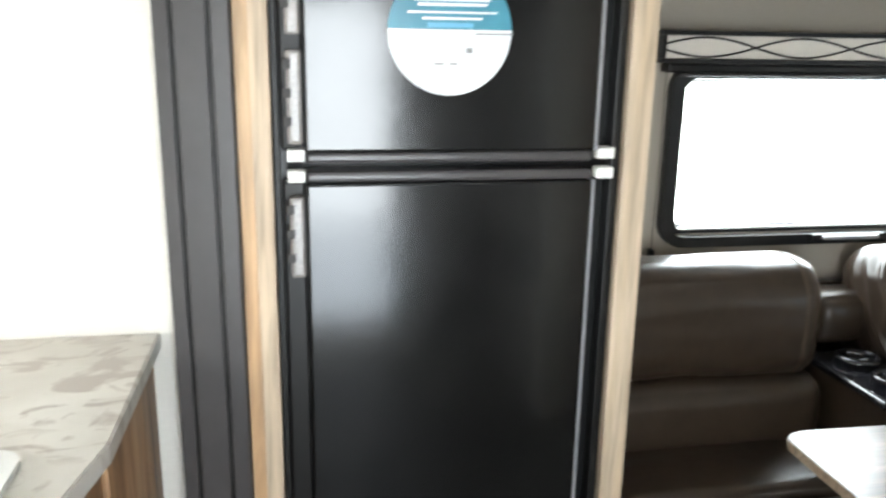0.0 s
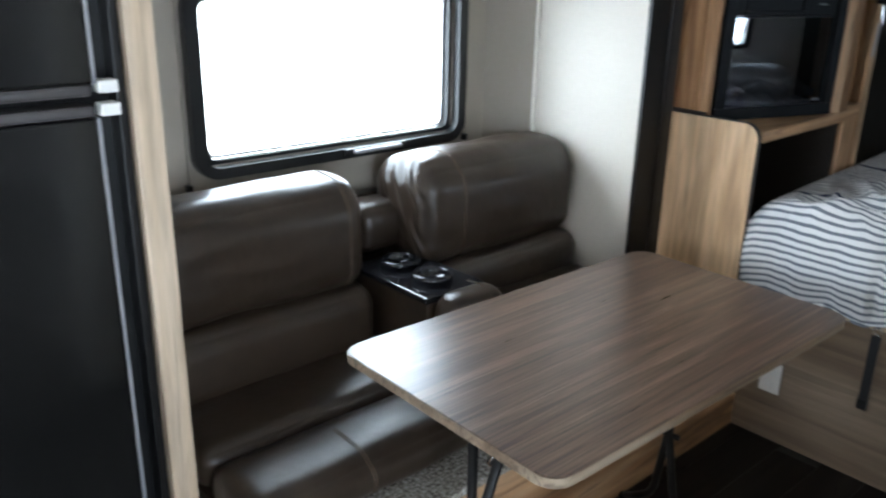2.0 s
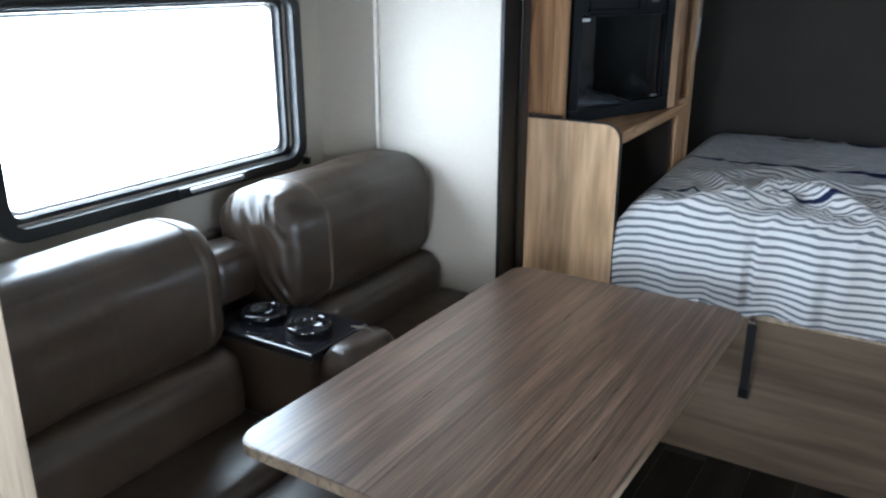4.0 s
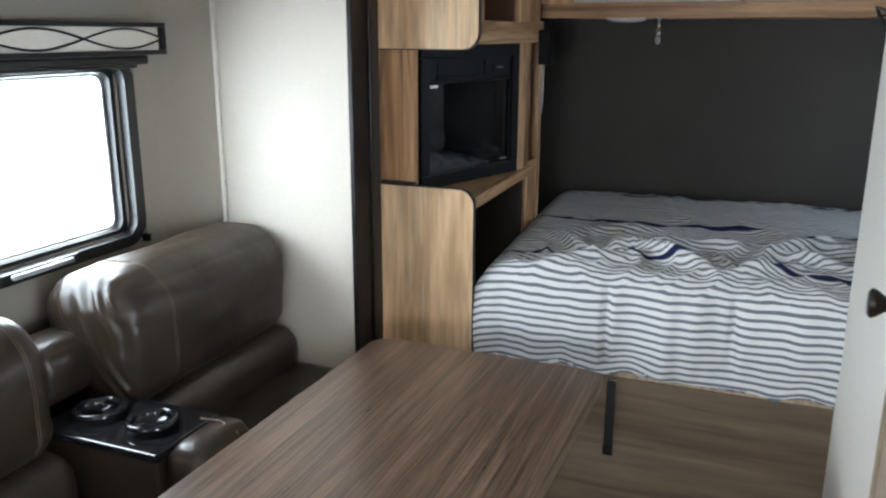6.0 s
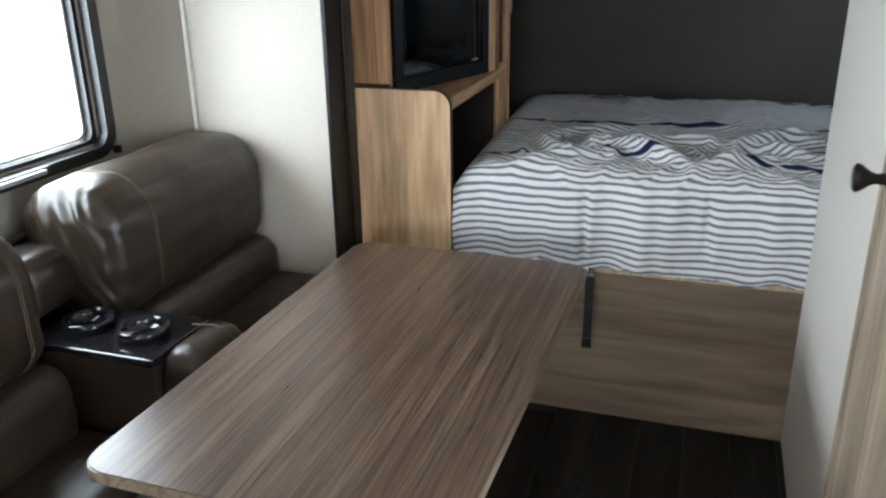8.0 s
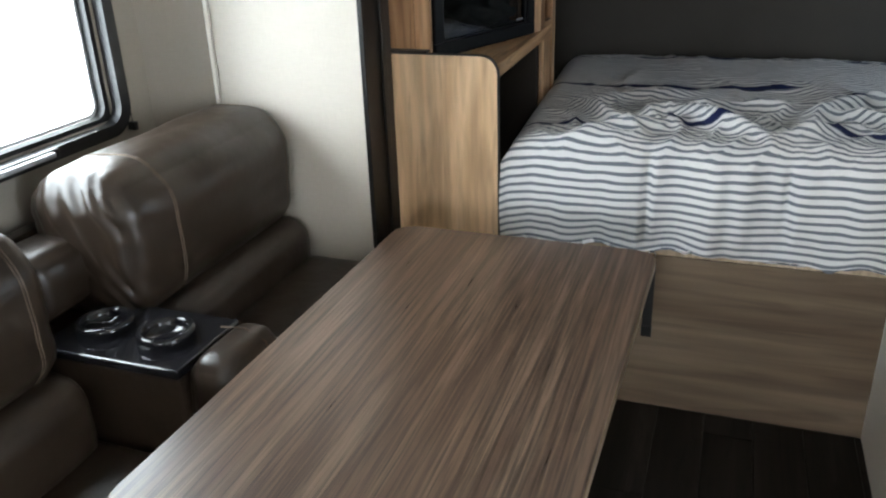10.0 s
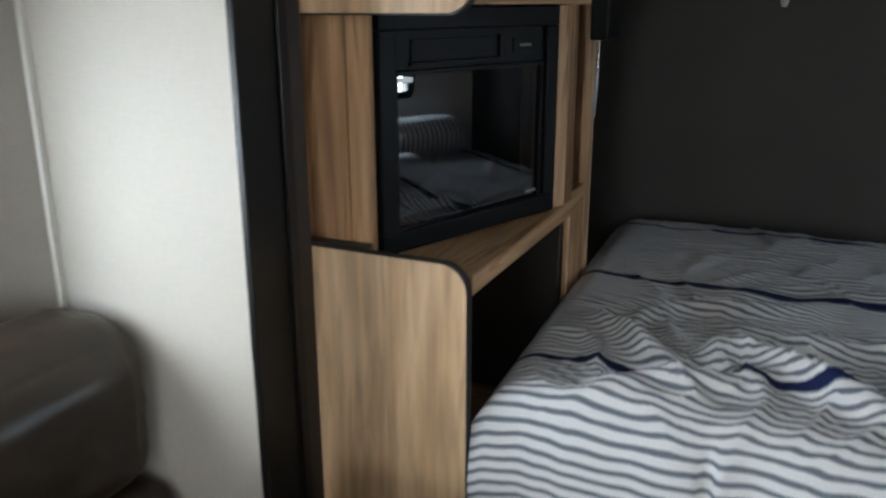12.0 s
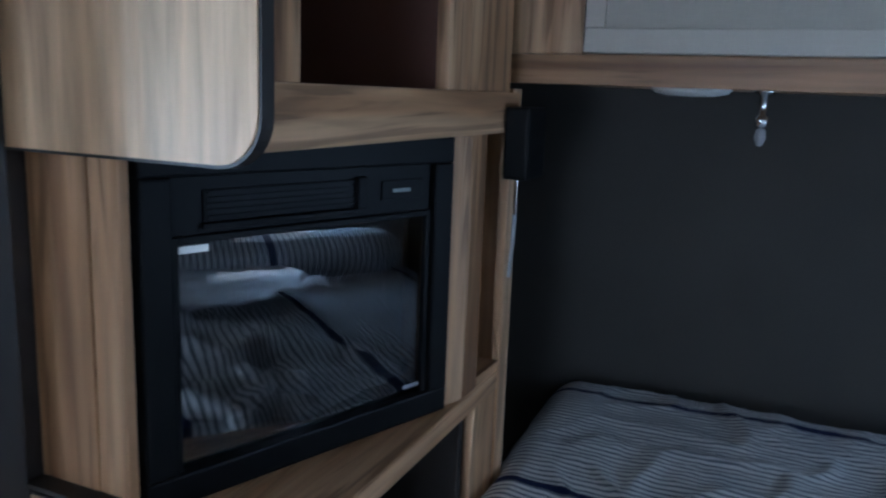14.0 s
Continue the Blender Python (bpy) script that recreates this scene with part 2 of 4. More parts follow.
sky_glow = daylight("bright_overcast_distance", 12.5, (0.86, 0.93, 1.0))

from mathutils.bvhtree import BVHTree

# ---- builders ----


def empty(name, label, category, at=(0, 0, 0), group="", kind=""):
    ob = new(name)
    ob.location = at
    ob.empty_display_size = 0.05
    return tagged(ob, label, category, group, kind)


def solid(name, bm, material, smooth=False):
    me = bpy.data.meshes.new(name)
    bmesh.ops.recalc_face_normals(bm, faces=bm.faces)
    for f in bm.faces:
        f.smooth = smooth
    bm.to_mesh(me)
    bm.free()
    me.materials.append(material)
    return new(name, me)


def part(name, bm, material, parent, label="", smooth=False):
    """One mesh under a thing or a part; the bmesh is in world metres."""
    ob = solid(name, bm, material, smooth)
    ob.parent = parent
    root = parent
    shift = Vector((0, 0, 0))
    while root:
        shift += root.location
        root = root.parent
    ob.data.transform(Matrix.Translation(-shift))
    return tagged(ob, label) if label else ob


def box(lo, hi, bevel=0.0, bm=None, m=None, seg=2):
    """An upright box between two corners, with bevelled edges."""
    out = bm or bmesh.new()
    t = bmesh.new()
    bmesh.ops.create_cube(t, size=1)
    for v in t.verts:
        v.co = Vector((lo[i] + (hi[i] - lo[i]) * (v.co[i] + 0.5) for i in range(3)))
    if bevel:
        bmesh.ops.bevel(t, geom=t.edges[:], offset=bevel, segments=seg, affect="EDGES", profile=0.6)
    if m:
        t.transform(m)
    if not bm:
        out.free()
        return t
    tmp = bpy.data.meshes.new("tmp")
    t.to_mesh(tmp)
    out.from_mesh(tmp)
    bpy.data.meshes.remove(tmp)
    t.free()
    return out


def rounded(w, h, r, n=7, which=(1, 1, 1, 1)):
    """Outline of a rounded rectangle about the origin: right-top, left-top, left-bottom, right-bottom."""
    pts = []
    for k, (sx, sy) in enumerate(((1, 1), (-1, 1), (-1, -1), (1, -1))):
        if not which[k]:
            pts.append((sx * w / 2, sy * h / 2))
            continue
        for i in range(n + 1):
            a = math.pi / 2 * (k + i / n)
            pts.append((sx * (w / 2 - r) + r * math.cos(a), sy * (h / 2 - r) + r * math.sin(a)))
    return pts


def slab(pts, depth, m, bevel=0.0):
    """A flat outline in its own xy plane, thickened along +z, placed by m."""
    bm = bmesh.new()
    lo = [bm.verts.new((x, y, 0)) for x, y in pts]
    hi = [bm.verts.new((x, y, depth)) for x, y in pts]
    bm.faces.new(lo[::-1])
    top = bm.faces.new(hi)
    for i in range(len(pts)):
        j = (i + 1) % len(pts)
        bm.faces.new((lo[i], lo[j], hi[j], hi[i]))
    if bevel:
        bmesh.ops.bevel(bm, geom=[e for f in (top,) for e in f.edges], offset=bevel, segments=2, affect="EDGES")
    bm.transform(m)
    return bm


def ring(outer, inner, depth, m):
    """A frame between two outlines with the same number of points."""
    bm = bmesh.new()
    n = len(outer)
    rows = [[bm.verts.new((x, y, z)) for x, y in pts] for pts, z in ((outer, 0), (outer, depth), (inner, depth), (inner, 0))]
    for k in range(4):
        a, b = rows[k], rows[(k + 1) % 4]
        for i in range(n):
            j = (i + 1) % n
            bm.faces.new((a[i], a[j], b[j], b[i]))
    bm.transform(m)
    return bm


def tube(points, r, n=8):
    """A round bar along a line of points."""
    bm = bmesh.new()
    pts = [Vector(p) for p in points]
    rows = []
    for i, p in enumerate(pts):
        d = (pts[min(i + 1, len(pts) - 1)] - pts[max(i - 1, 0)]).normalized()
        u = d.orthogonal().normalized() if not rows else (rows[-1][1] - d * rows[-1][1].dot(d)).normalized()
        w = d.cross(u)
        rows.append(([bm.verts.new(p + (u * math.cos(a) + w * math.sin(a)) * r) for a in (2 * math.pi * k / n for k in range(n))], u))
    for (a, _), (b, _) in zip(rows, rows[1:]):
        for k in range(n):
            j = (k + 1) % n
            bm.faces.new((a[k], a[j], b[j], b[k]))
    bm.faces.new(rows[0][0][::-1])
    bm.faces.new(rows[-1][0])
    return bm


def bend(points, r=0.05, n=5):
    """Round the corners of a line of points."""
    pts = [Vector(p) for p in points]
    out = [pts[0]]
    for a, b, c in zip(pts, pts[1:], pts[2:]):
        p, q = b + (a - b).normalized() * r, b + (c - b).normalized() * r
        for i in range(n + 1):
            s = i / n
            out.append(p * (1 - s) ** 2 + b * 2 * s * (1 - s) + q * s * s)
    return out + [pts[-1]]


def lathe(profile, m, n=24):
    """A turned shape from (radius, height) pairs about the z axis, placed by m."""
    bm = bmesh.new()
    rows = []
    for r, z in profile:
        if r < 1e-5:
            rows.append([bm.verts.new((0, 0, z))] * n)
        else:
            rows.append([bm.verts.new((r * math.cos(2 * math.pi * k / n), r * math.sin(2 * math.pi * k / n), z)) for k in range(n)])
    for a, b in zip(rows, rows[1:]):
        for k in range(n):
            j = (k + 1) % n
            q = [v for i, v in enumerate((a[k], a[j], b[j], b[k])) if v not in (a[k], a[j], b[j], b[k])[:i]]
            if len(q) > 2:
                bm.faces.new(q)
    bm.transform(m)
    return bm


def cushion(lo, hi, r, puff=0.012, crease=0.004, ends=0.0, cuts=26, seed=0, front=(0, -1, 0)):
    """A stuffed, upholstered block: rounded edges, a crowned middle, soft folds, gathered folds towards its left end."""
    bm = bmesh.new()
    bmesh.ops.create_cube(bm, size=2)
    bmesh.ops.subdivide_edges(bm, edges=bm.edges[:], cuts=cuts, use_grid_fill=True)
    c = (Vector(lo) + Vector(hi)) / 2
    h = (Vector(hi) - Vector(lo)) / 2
    for v in bm.verts:
        q = v.co.copy()
        p = Vector((q[i] * h[i] for i in range(3)))
        inner = Vector((max(-(h[i] - r[i]), min(h[i] - r[i], p[i])) for i in range(3)))
        d = Vector(((p[i] - inner[i]) / r[i] for i in range(3)))
        if d.length > 1e-6:
            d.normalize()
            p = inner + Vector((d[i] * r[i] for i in range(3)))
            nrm = Vector((d[i] / r[i] for i in range(3))).normalized()
        else:
            nrm = Vector((0, 0, 1))
        crown = (1 - q.x ** 4) * (1 - min(abs(q.z), abs(q.y)) ** 2)
        n3 = noise.noise(p * 6 + Vector((seed * 7.3, 1, 2)))
        fold = noise.noise(Vector((p.x * 5 + seed, p.y * 16, p.z * 22)))
        gather = max(0, -q.x - 0.62) / 0.38 * ends
        rib = math.sin((p.z * 0.5 - p.y) * 130 + 5 * noise.noise(p * 8)) * gather * (0.4 + 0.6 * noise.noise(p * 5 + Vector((3, 3, 3))))
        p += nrm * (puff * crown + crease * n3 + crease * 0.6 * fold + 0.0075 * rib)
        v.co = c + p
    return bm


def on_surface(tree, centre, a0, a1, r):
    """A thread laid over an upholstered block in the plane across x."""
    pts = []
    for i in range(25):
        a = radians(a0 + (a1 - a0) * i / 24)
        d = Vector((0, math.cos(a), math.sin(a)))
        hit = tree.ray_cast(centre, d)[0]
        if hit:
            pts.append(hit + d * r * 0.4)
    return tube(pts, r, 5)


# ---- setting ----
CEIL = 2.08


def wall(name, boxes, material, label, kind="structure", category="wall"):
    bm = bmesh.new()
    for lo, hi in boxes:
        box(lo, hi, 0, bm)
    return tagged(solid(name, bm, material), label, category, "", kind)


wall("ground", [((-60, -60, -0.75), (60, 60, -0.7))], gravel, "pale gravel ground outside under the camper", category="ground")
wall("backdrop_slide_side", [((-6, 7.0, -0.7), (9, 7.05, 7))], sky_glow, "bright white daylight distance outside the window", category="backdrop")
wall("backdrop_rear_side", [((-6.05, -5.9, -0.7), (-6.0, 6.9, 2.9))], sky_glow, "bright white daylight distance outside the unseen end window", category="backdrop")
wall("backdrop_entry_side", [((-9, -6.05, -0.7), (9, -6.0, 2.6))], sky_glow, "bright white daylight distance outside the doorway", category="backdrop")
floor = wall("floor", [((-2.6, 0.42, -0.08), (4.3, 3.78, -0.006))], dark_seam, "dark wood-look vinyl plank floor", category="floor")
wall("ceiling", [((-2.6, 0.42, CEIL), (4.3, 3.84, CEIL + 0.06))], ceiling_white, "plain white camper ceiling panel", category="ceiling")
WX0, WX1, WZ0, WZ1 = 0.98, 2.015, 1.065, 1.59
wall("wall_slide", [((0.585, 3.742, 0), (WX0, 3.82, CEIL)), ((WX1, 3.742, 0), (2.60, 3.82, CEIL)),
     ((WX0, 3.742, 0), (WX1, 3.82, WZ0)), ((WX0, 3.742, WZ1), (WX1, 3.82, CEIL))], taupe, "taupe vinyl wall of the slide-out with a window")
wall("wall_slide_end", [((2.345, 3.1005, 0.0), (2.40, 3.742, CEIL))], cream, "cream white end wall of the slide-out")
tagged(solid("wall_slide_corner", slab([(2.19, 3.7415), (2.3445, 3.606), (2.3445, 3.7415)], CEIL - 0.36, pose(0, 0, 0.36)), taupe), "taupe angled corner panel of the slide-out", "wall", "", "structure")
tagged(solid("trim_corner", box((2.330, 3.592, 0.4), (2.3442, 3.605, CEIL), 0.003), white_vinyl), "cream corner bead in the slide-out", "trim", "", "structure")
wall("wall_kitchen", [((-2.6, 3.25, 0), (-0.42, 3.32, CEIL))], white_vinyl, "white vinyl wall behind the kitchen counter")
wall("wall_rear", [((-2.66, 0.42, 0), (-2.6, 1.5, CEIL)), ((-2.66, 2.6, 0), (-2.6, 3.32, CEIL)), ((-2.66, 1.5, 0), (-2.6, 2.6, 1.0)), ((-2.66, 1.5, 1.65), (-2.6, 2.6, CEIL))], white_vinyl, "white vinyl end wall of the camper")
wall("wall_headboard", [((4.2, 0.42, 0), (4.28, 3.32, CEIL))], charcoal, "charcoal brown panelled wall behind the bed")
wall("wall_bed_side", [((2.60, 3.24, 0), (4.2, 3.32, CEIL))], charcoal, "charcoal wall beside the bed behind the cabinet")
DX0, DX1 = -0.34, 0.30
wall("wall_entry", [((-2.6, 0.42, 0), (DX0, 0.5, CEIL)), ((DX0, 0.42, 1.92), (DX1, 0.5, CEIL)),
     ((0.88, 0.42, 0), (3.43, 0.5, CEIL)), ((3.81, 0.42, 0), (4.2, 0.5, CEIL)), ((3.43, 0.42, 0), (3.81, 0.5, 1.21)), ((3.43, 0.42, 1.43), (3.81, 0.5, CEIL))],
     white_vinyl, "white vinyl entry wall with an open doorway")
wall("wall_bathroom", [((0.82, 1.485, 0), (0.95, 1.565, CEIL)), ((0.95, 1.485, 1.98), (1.69, 1.565, CEIL)), ((1.69, 1.485, 0), (2.60, 1.565, CEIL)),
     ((2.54, 0.5, 0), (2.60, 1.485, CEIL))], white_vinyl, "white vinyl bathroom wall beside the bed")

# unseen wall, coloured dark so the fridge's right half reflects black
wall("wall_entry_side", [((DX1, 0.42, 0), (0.88, 0.5, CEIL)), ((0.82, 0.5, 0), (0.88, 1.4845, CEIL))], dark_seam, "unseen wall beside the entry doorway, darkened for the fridge reflection")

# doorway frame, bathroom door
door = empty("door_1", "closed greyish wood-look bathroom door with dark knob", "door", (1.32, 1.53, 0), kind="structure")
part("door_leaf", box((0.965, 1.525, 0.012), (1.675, 1.572, 1.965), 0.004), door_z, door)
for lo, hi in (((0.951, 1.487, 0), (0.963, 1.58, 1.979)), ((1.677, 1.487, 0), (1.689, 1.58, 1.979)), ((0.963, 1.487, 1.967), (1.677, 1.58, 1.979))):
    part("door_jamb", box(lo, hi, 0.002), door_z, door)
knob = part("door_knob", lathe([(0, 0), (0.03, 0), (0.03, 0.006), (0.012, 0.012), (0.010, 0.03), (0.014, 0.04), (0.025, 0.055), (0.028, 0.064), (0.022, 0.069), (0, 0.07)],
            pose(1.615, 1.572, 1.213, -90, 0, 0)), dark_metal, door, "dark bronze door knob", True)
entry = empty("door_2", "white frame of the open entry doorway", "door", (0, 0.46, 0), kind="structure")
for lo, hi in (((DX0, 0.41, 0), (DX0 + 0.03, 0.512, 1.92)), ((DX1 - 0.03, 0.41, 0), (DX1, 0.512, 1.92)), ((DX0 + 0.03, 0.41, 1.89), (DX1 - 0.03, 0.512, 1.92))):
    part("door_frame", box(lo, hi, 0.004), silver, entry)

# window over the sofa
win = empty("window_1", "black framed camper window with rounded corners", "window", (1.49, 3.74, 1.05), kind="structure")
XZ = pose(1.498, 3.742, 1.325, 90, 0, 0)
part("window_frame", ring(rounded(1.13, 0.60, 0.085), rounded(1.05, 0.53, 0.05), 0.034, XZ), black_plastic, win, "satin black outer frame")
part("inner_frame", ring(rounded(1.06, 0.54, 0.05), rounded(1.0, 0.495, 0.035), 0.03, pose(1.498, 3.775, 1.325, 90, 0, 0)), black_plastic, win)
gl = part("pane", slab(rounded(1.04, 0.53, 0.04), 0.004, pose(1.498, 3.79, 1.325, 90, 0, 0)), clear_glass, win, "clear window glass")
gl.visible_shadow = False
part("sash_edge", ring(rounded(0.995, 0.49, 0.034), rounded(0.975, 0.472, 0.03), 0.012, pose(1.498, 3.782, 1.325, 90, 0, 0)), silver, win, "silver sash edge")
latch = part("latch", box((1.48, 3.688, 1.036), (1.75, 3.707, 1.064), 0.006), black_plastic, win)
part("latch_bar", box((1.51, 3.672, 1.046), (1.72, 3.687, 1.06), 0.004), grey_plastic, latch, "grey latch pull bar")

bedwin = empty("window_2", "small window in the wall at the side of the bed", "window", (3.62, 0.46, 1.32), kind="structure")
part("window_frame", ring(rounded(0.44, 0.28, 0.05), rounded(0.37, 0.21, 0.03), 0.02, pose(3.62, 0.5, 1.32, -90, 0, 0)), black_plastic, bedwin)
gl = part("pane", slab(rounded(0.37, 0.21, 0.03), 0.004, pose(3.62, 0.45, 1.32, -90, 0, 0)), clear_glass, bedwin)
gl.visible_shadow = False

# unseen window, added for the light from the camper's end
rearwin = empty("window_3", "unseen wide window, assumed in the end wall of the camper", "window", (-2.62, 2.05, 1.32), kind="structure")
part("window_frame", ring(rounded(1.18, 0.73, 0.06), rounded(1.09, 0.64, 0.04), 0.02, pose(-2.6, 2.05, 1.325) @ pose(0, 0, 0, 90, 0, 90)), black_plastic, rearwin)
gl = part("pane", slab(rounded(1.09, 0.64, 0.03), 0.004, pose(-2.63, 2.05, 1.325) @ pose(0, 0, 0, 90, 0, 90)), clear_glass, rearwin)
gl.visible_shadow = False

# valance and shade
val = empty("window_valance", "black framed valance with pale cloth and curved lattice", "valance", (1.51, 3.68, 1.64))
part("cloth_panel", box((0.875, 3.662, 1.637), (2.138, 3.738, 1.706), 0.002), valance_cloth, val, "pale fabric panel")
for lo, hi in (((0.857, 3.645, 1.706), (2.155, 3.74, 1.720)), ((0.857, 3.645, 1.623), (2.155, 3.74, 1.637))):
    part("rail", box(lo, hi, 0.002), black_trim, val)
for lo, hi in (((0.857, 3.645, 1.637), (0.874, 3.74, 1.706)), ((2.139, 3.645, 1.637), (2.155, 3.74, 1.706))):
    part("end_post", box(lo, hi, 0.002), black_trim, val)
for s in (1, -1):
    part("lattice_curve", tube([(0.878 + 1.26 * i / 80, 3.657, 1.6715 + s * 0.029 * math.sin(math.pi * (0.1 + 3.85 * i / 80))) for i in range(81)], 0.0032, 6), black_trim, val)
shade = empty("roller_shade", "rolled up black window shade with pull cord", "window shade", (1.5, 3.7, 1.6))
part("roller", box((0.90, 3.672, 1.594), (2.10, 3.738, 1.622), 0.008), black_trim, shade)
part("hem_bar", box((0.94, 3.676, 1.584), (2.05, 3.69, 1.5935), 0.002), black_trim, shade)
for x, z in ((2.075, 1.045), (0.915, 1.02)):
    cord = part("cord", tube([(x, 3.72, 1.615), (x + 0.002, 3.722, 1.3), (x, 3.724, z)], 0.0014, 6), dark_seam, shade)
    part("cord_clip", box((x - 0.008, 3.712, z - 0.025), (x + 0.008, 3.738, z), 0.003), black_plastic, cord)

# slide-out trim
trim_l = empty("slide_trim", "fluted black vertical trim beside the fridge", "trim", (-0.47, 3.2, 0), kind="structure")
part("back_board", box((-0.517, 3.10, 0), (-0.358, 3.25, CEIL), 0.003), black_trim, trim_l)
for a, b in ((-0.514, -0.483), (-0.475, -0.408), (-0.401, -0.361)):
    part("flute", box((a, 3.088, 0), (b, 3.0995, CEIL), 0.004), satin_grey, trim_l)
trim_r = empty("slide_trim", "black vertical trim at the end of the slide-out", "trim", (2.45, 3.1, 0), kind="structure")
part("board", box((2.343, 3.085, 0.37), (2.530, 3.1, CEIL), 0.003), black_trim, trim_r)
part("flute", box((2.455, 3.076, 0.37), (2.485, 3.0845, CEIL), 0.003), black_trim, trim_r)
part("seal", box((2.487, 3.079, 0.37), (2.528, 3.0848, CEIL), 0.002), dark_seam, trim_r)
part("filler", box((2.531, 3.134, 0.56), (2.598, 3.20, CEIL), 0.001), satin_grey, trim_r)

# ---- kitchen corner ----
base = empty("kitchen_cabinet", "wood-look base cabinet under the counter", "cabinet", (-1.3, 2.9, 0))
part("carcass", box((-2.2, 2.50, 0.0), (-0.605, 3.24, 0.94), 0.003), oak_z, base)
part("end_panel", box((-0.604, 2.72, 0.0), (-0.592, 3.24, 0.94), 0.002), oak_z, base)
top = empty("countertop", "white marble-look countertop with veined pattern", "countertop", (-1.3, 2.9, 0.94))
OUT = [(-2.2, 3.245), (-2.2, 2.40), (-0.68, 2.40), (-0.612, 2.50), (-0.576, 2.69), (-0.572, 3.245)]
part("slab", slab(OUT, 0.04, pose(0, 0, 0.941), 0.004), stone, top)
sink = empty("kitchen_sink", "white kitchen sink with dark basin in the counter", "sink", (-1.0, 2.5, 0.98))
part("rim", ring(rounded(0.56, 0.24, 0.05), rounded(0.48, 0.17, 0.05), 0.012, pose(-0.985, 2.545, 0.9815)), white_enamel, sink)
# flat disc at rim height; the basin's shade is in its dark colour
part("basin", slab(rounded(0.48, 0.17, 0.05), 0.002, pose(-0.985, 2.545, 0.982)), basin_dark, sink, "flat basin disc, darkened for its shade")

# ---- fridge ----
sur = empty("fridge_surround", "pale wood-look surround cabinet around the fridge", "cabinet", (0.1, 3.4, 0))
part("left_return", box((-0.357, 3.10, 0.0), (-0.325, 3.78, CEIL), 0.002), pale_z, sur)
part("left_stile", box((-0.3245, 3.078, 0.0), (-0.284, 3.78, CEIL), 0.003), frame_z, sur)
part("right_stile", box((0.522, 3.078, 0.0), (0.584, 3.78, CEIL), 0.003), frame_z, sur)
part("top_panel", box((-0.2835, 3.09, 2.0), (0.519, 3.78, CEIL), 0.003), frame_z, sur)
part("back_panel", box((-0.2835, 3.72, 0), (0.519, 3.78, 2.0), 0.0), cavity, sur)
fr = empty("refrigerator", "black two-door camper refrigerator with pebbled doors", "refrigerator", (0.1, 3.4, 0))
part("body", box((-0.281, 3.15, 0.06), (0.515, 3.71, 1.99), 0.004), black_plastic, fr)
for a, b in ((-0.282, -0.267), (0.5, 0.520)):
    part("side_trim", box((a, 3.10, 0.06), (b, 3.15, 1.99), 0.003), black_trim, fr)


def fridge_door(z0, z1, lip_low):
    d = part("door", box((-0.213, 3.062, z0), (0.442, 3.148, z1), 0.006), fridge_steel, fr, "pebbled black door")
    zl = z0 - 0.026 if lip_low else z1 + 0.002
    t = bmesh.new()
    box((-0.213, 3.07, zl), (0.442, 3.148, zl + 0.024), 0.008, t)
    part("door_edge", t, satin_grey, d, "smooth grey-black edge moulding")
    # pale strip draws the lit thin line along the door's right edge
    part("edge_strip", box((0.443, 3.066, z0), (0.451, 3.13, z1), 0.002), grey_plastic, d)
    t = bmesh.new()
    box((-0.264, 3.10, z0), (-0.215, 3.145, z1), 0.006, t)
    part("handle_channel", t, black_trim, d)
    return d


d1 = fridge_door(1.444, 1.985, True)
d2 = fridge_door(0.10, 1.374, False)
for d, z in ((d1, 1.424), (d2, 1.378)):
    for a, b in ((-0.252, -0.214), (0.452, 0.492)):
        part("hinge_cap", box((a, 3.06, z), (b, 3.10, z + 0.026), 0.004), white_plastic, d, "white plastic hinge cap")
for d, z0, z1 in ((d1, 1.46, 1.66), (d1, 1.69, 1.96), (d2, 1.16, 1.345)):
    h = part("handle", box((-0.250, 3.068, z0), (-0.217, 3.099, z1), 0.008), film, d, "handle still wrapped in clear film")
    for k in range(3):
        zz = z0 + (z1 - z0) * (0.2 + 0.3 * k)
        part("film_tab", box((-0.258, 3.064, zz), (-0.240, 3.0675, zz + 0.02), 0.001), dark_seam, h)
disc = empty("round_sticker", "round white and teal paper sticker on the fridge door", "sticker", (0.093, 3.062, 1.70))
CX, CZ, RR = 0.100, 1.702, 0.135


def segment(z0, z1, y, r=RR, n=40):
    """The part of the round sticker between two heights, as a thin sheet."""
    a0, a1 = math.asin(max(-1, z0 / r)), math.asin(min(1, z1 / r))
    pts = [(r * math.cos(a0 + (a1 - a0) * i / n), r * math.sin(a0 + (a1 - a0) * i / n)) for i in range(n + 1)]
    pts += [(-r * math.cos(a1 + (a0 - a1) * i / n), r * math.sin(a1 + (a0 - a1) * i / n)) for i in range(n + 1)]
    keep = [p for i, p in enumerate(pts) if (Vector(p) - Vector(pts[i - 1])).length > 1e-5]
    return slab(keep, 0.001, pose(CX, y, CZ, 90, 0, 0))


part("lower_half", segment(-RR, 0.004, 3.061), print_white, disc)
part("upper_half", segment(0.0045, RR, 3.061), teal, disc, "teal printed upper half")
part("oval", slab([(0.052 * math.cos(i * math.pi / 16), 0.028 * math.sin(i * math.pi / 16)) for i in range(32)], 0.0006, pose(CX + 0.008, 3.0598, CZ + 0.105, 90, 0, 0)), print_white, disc)
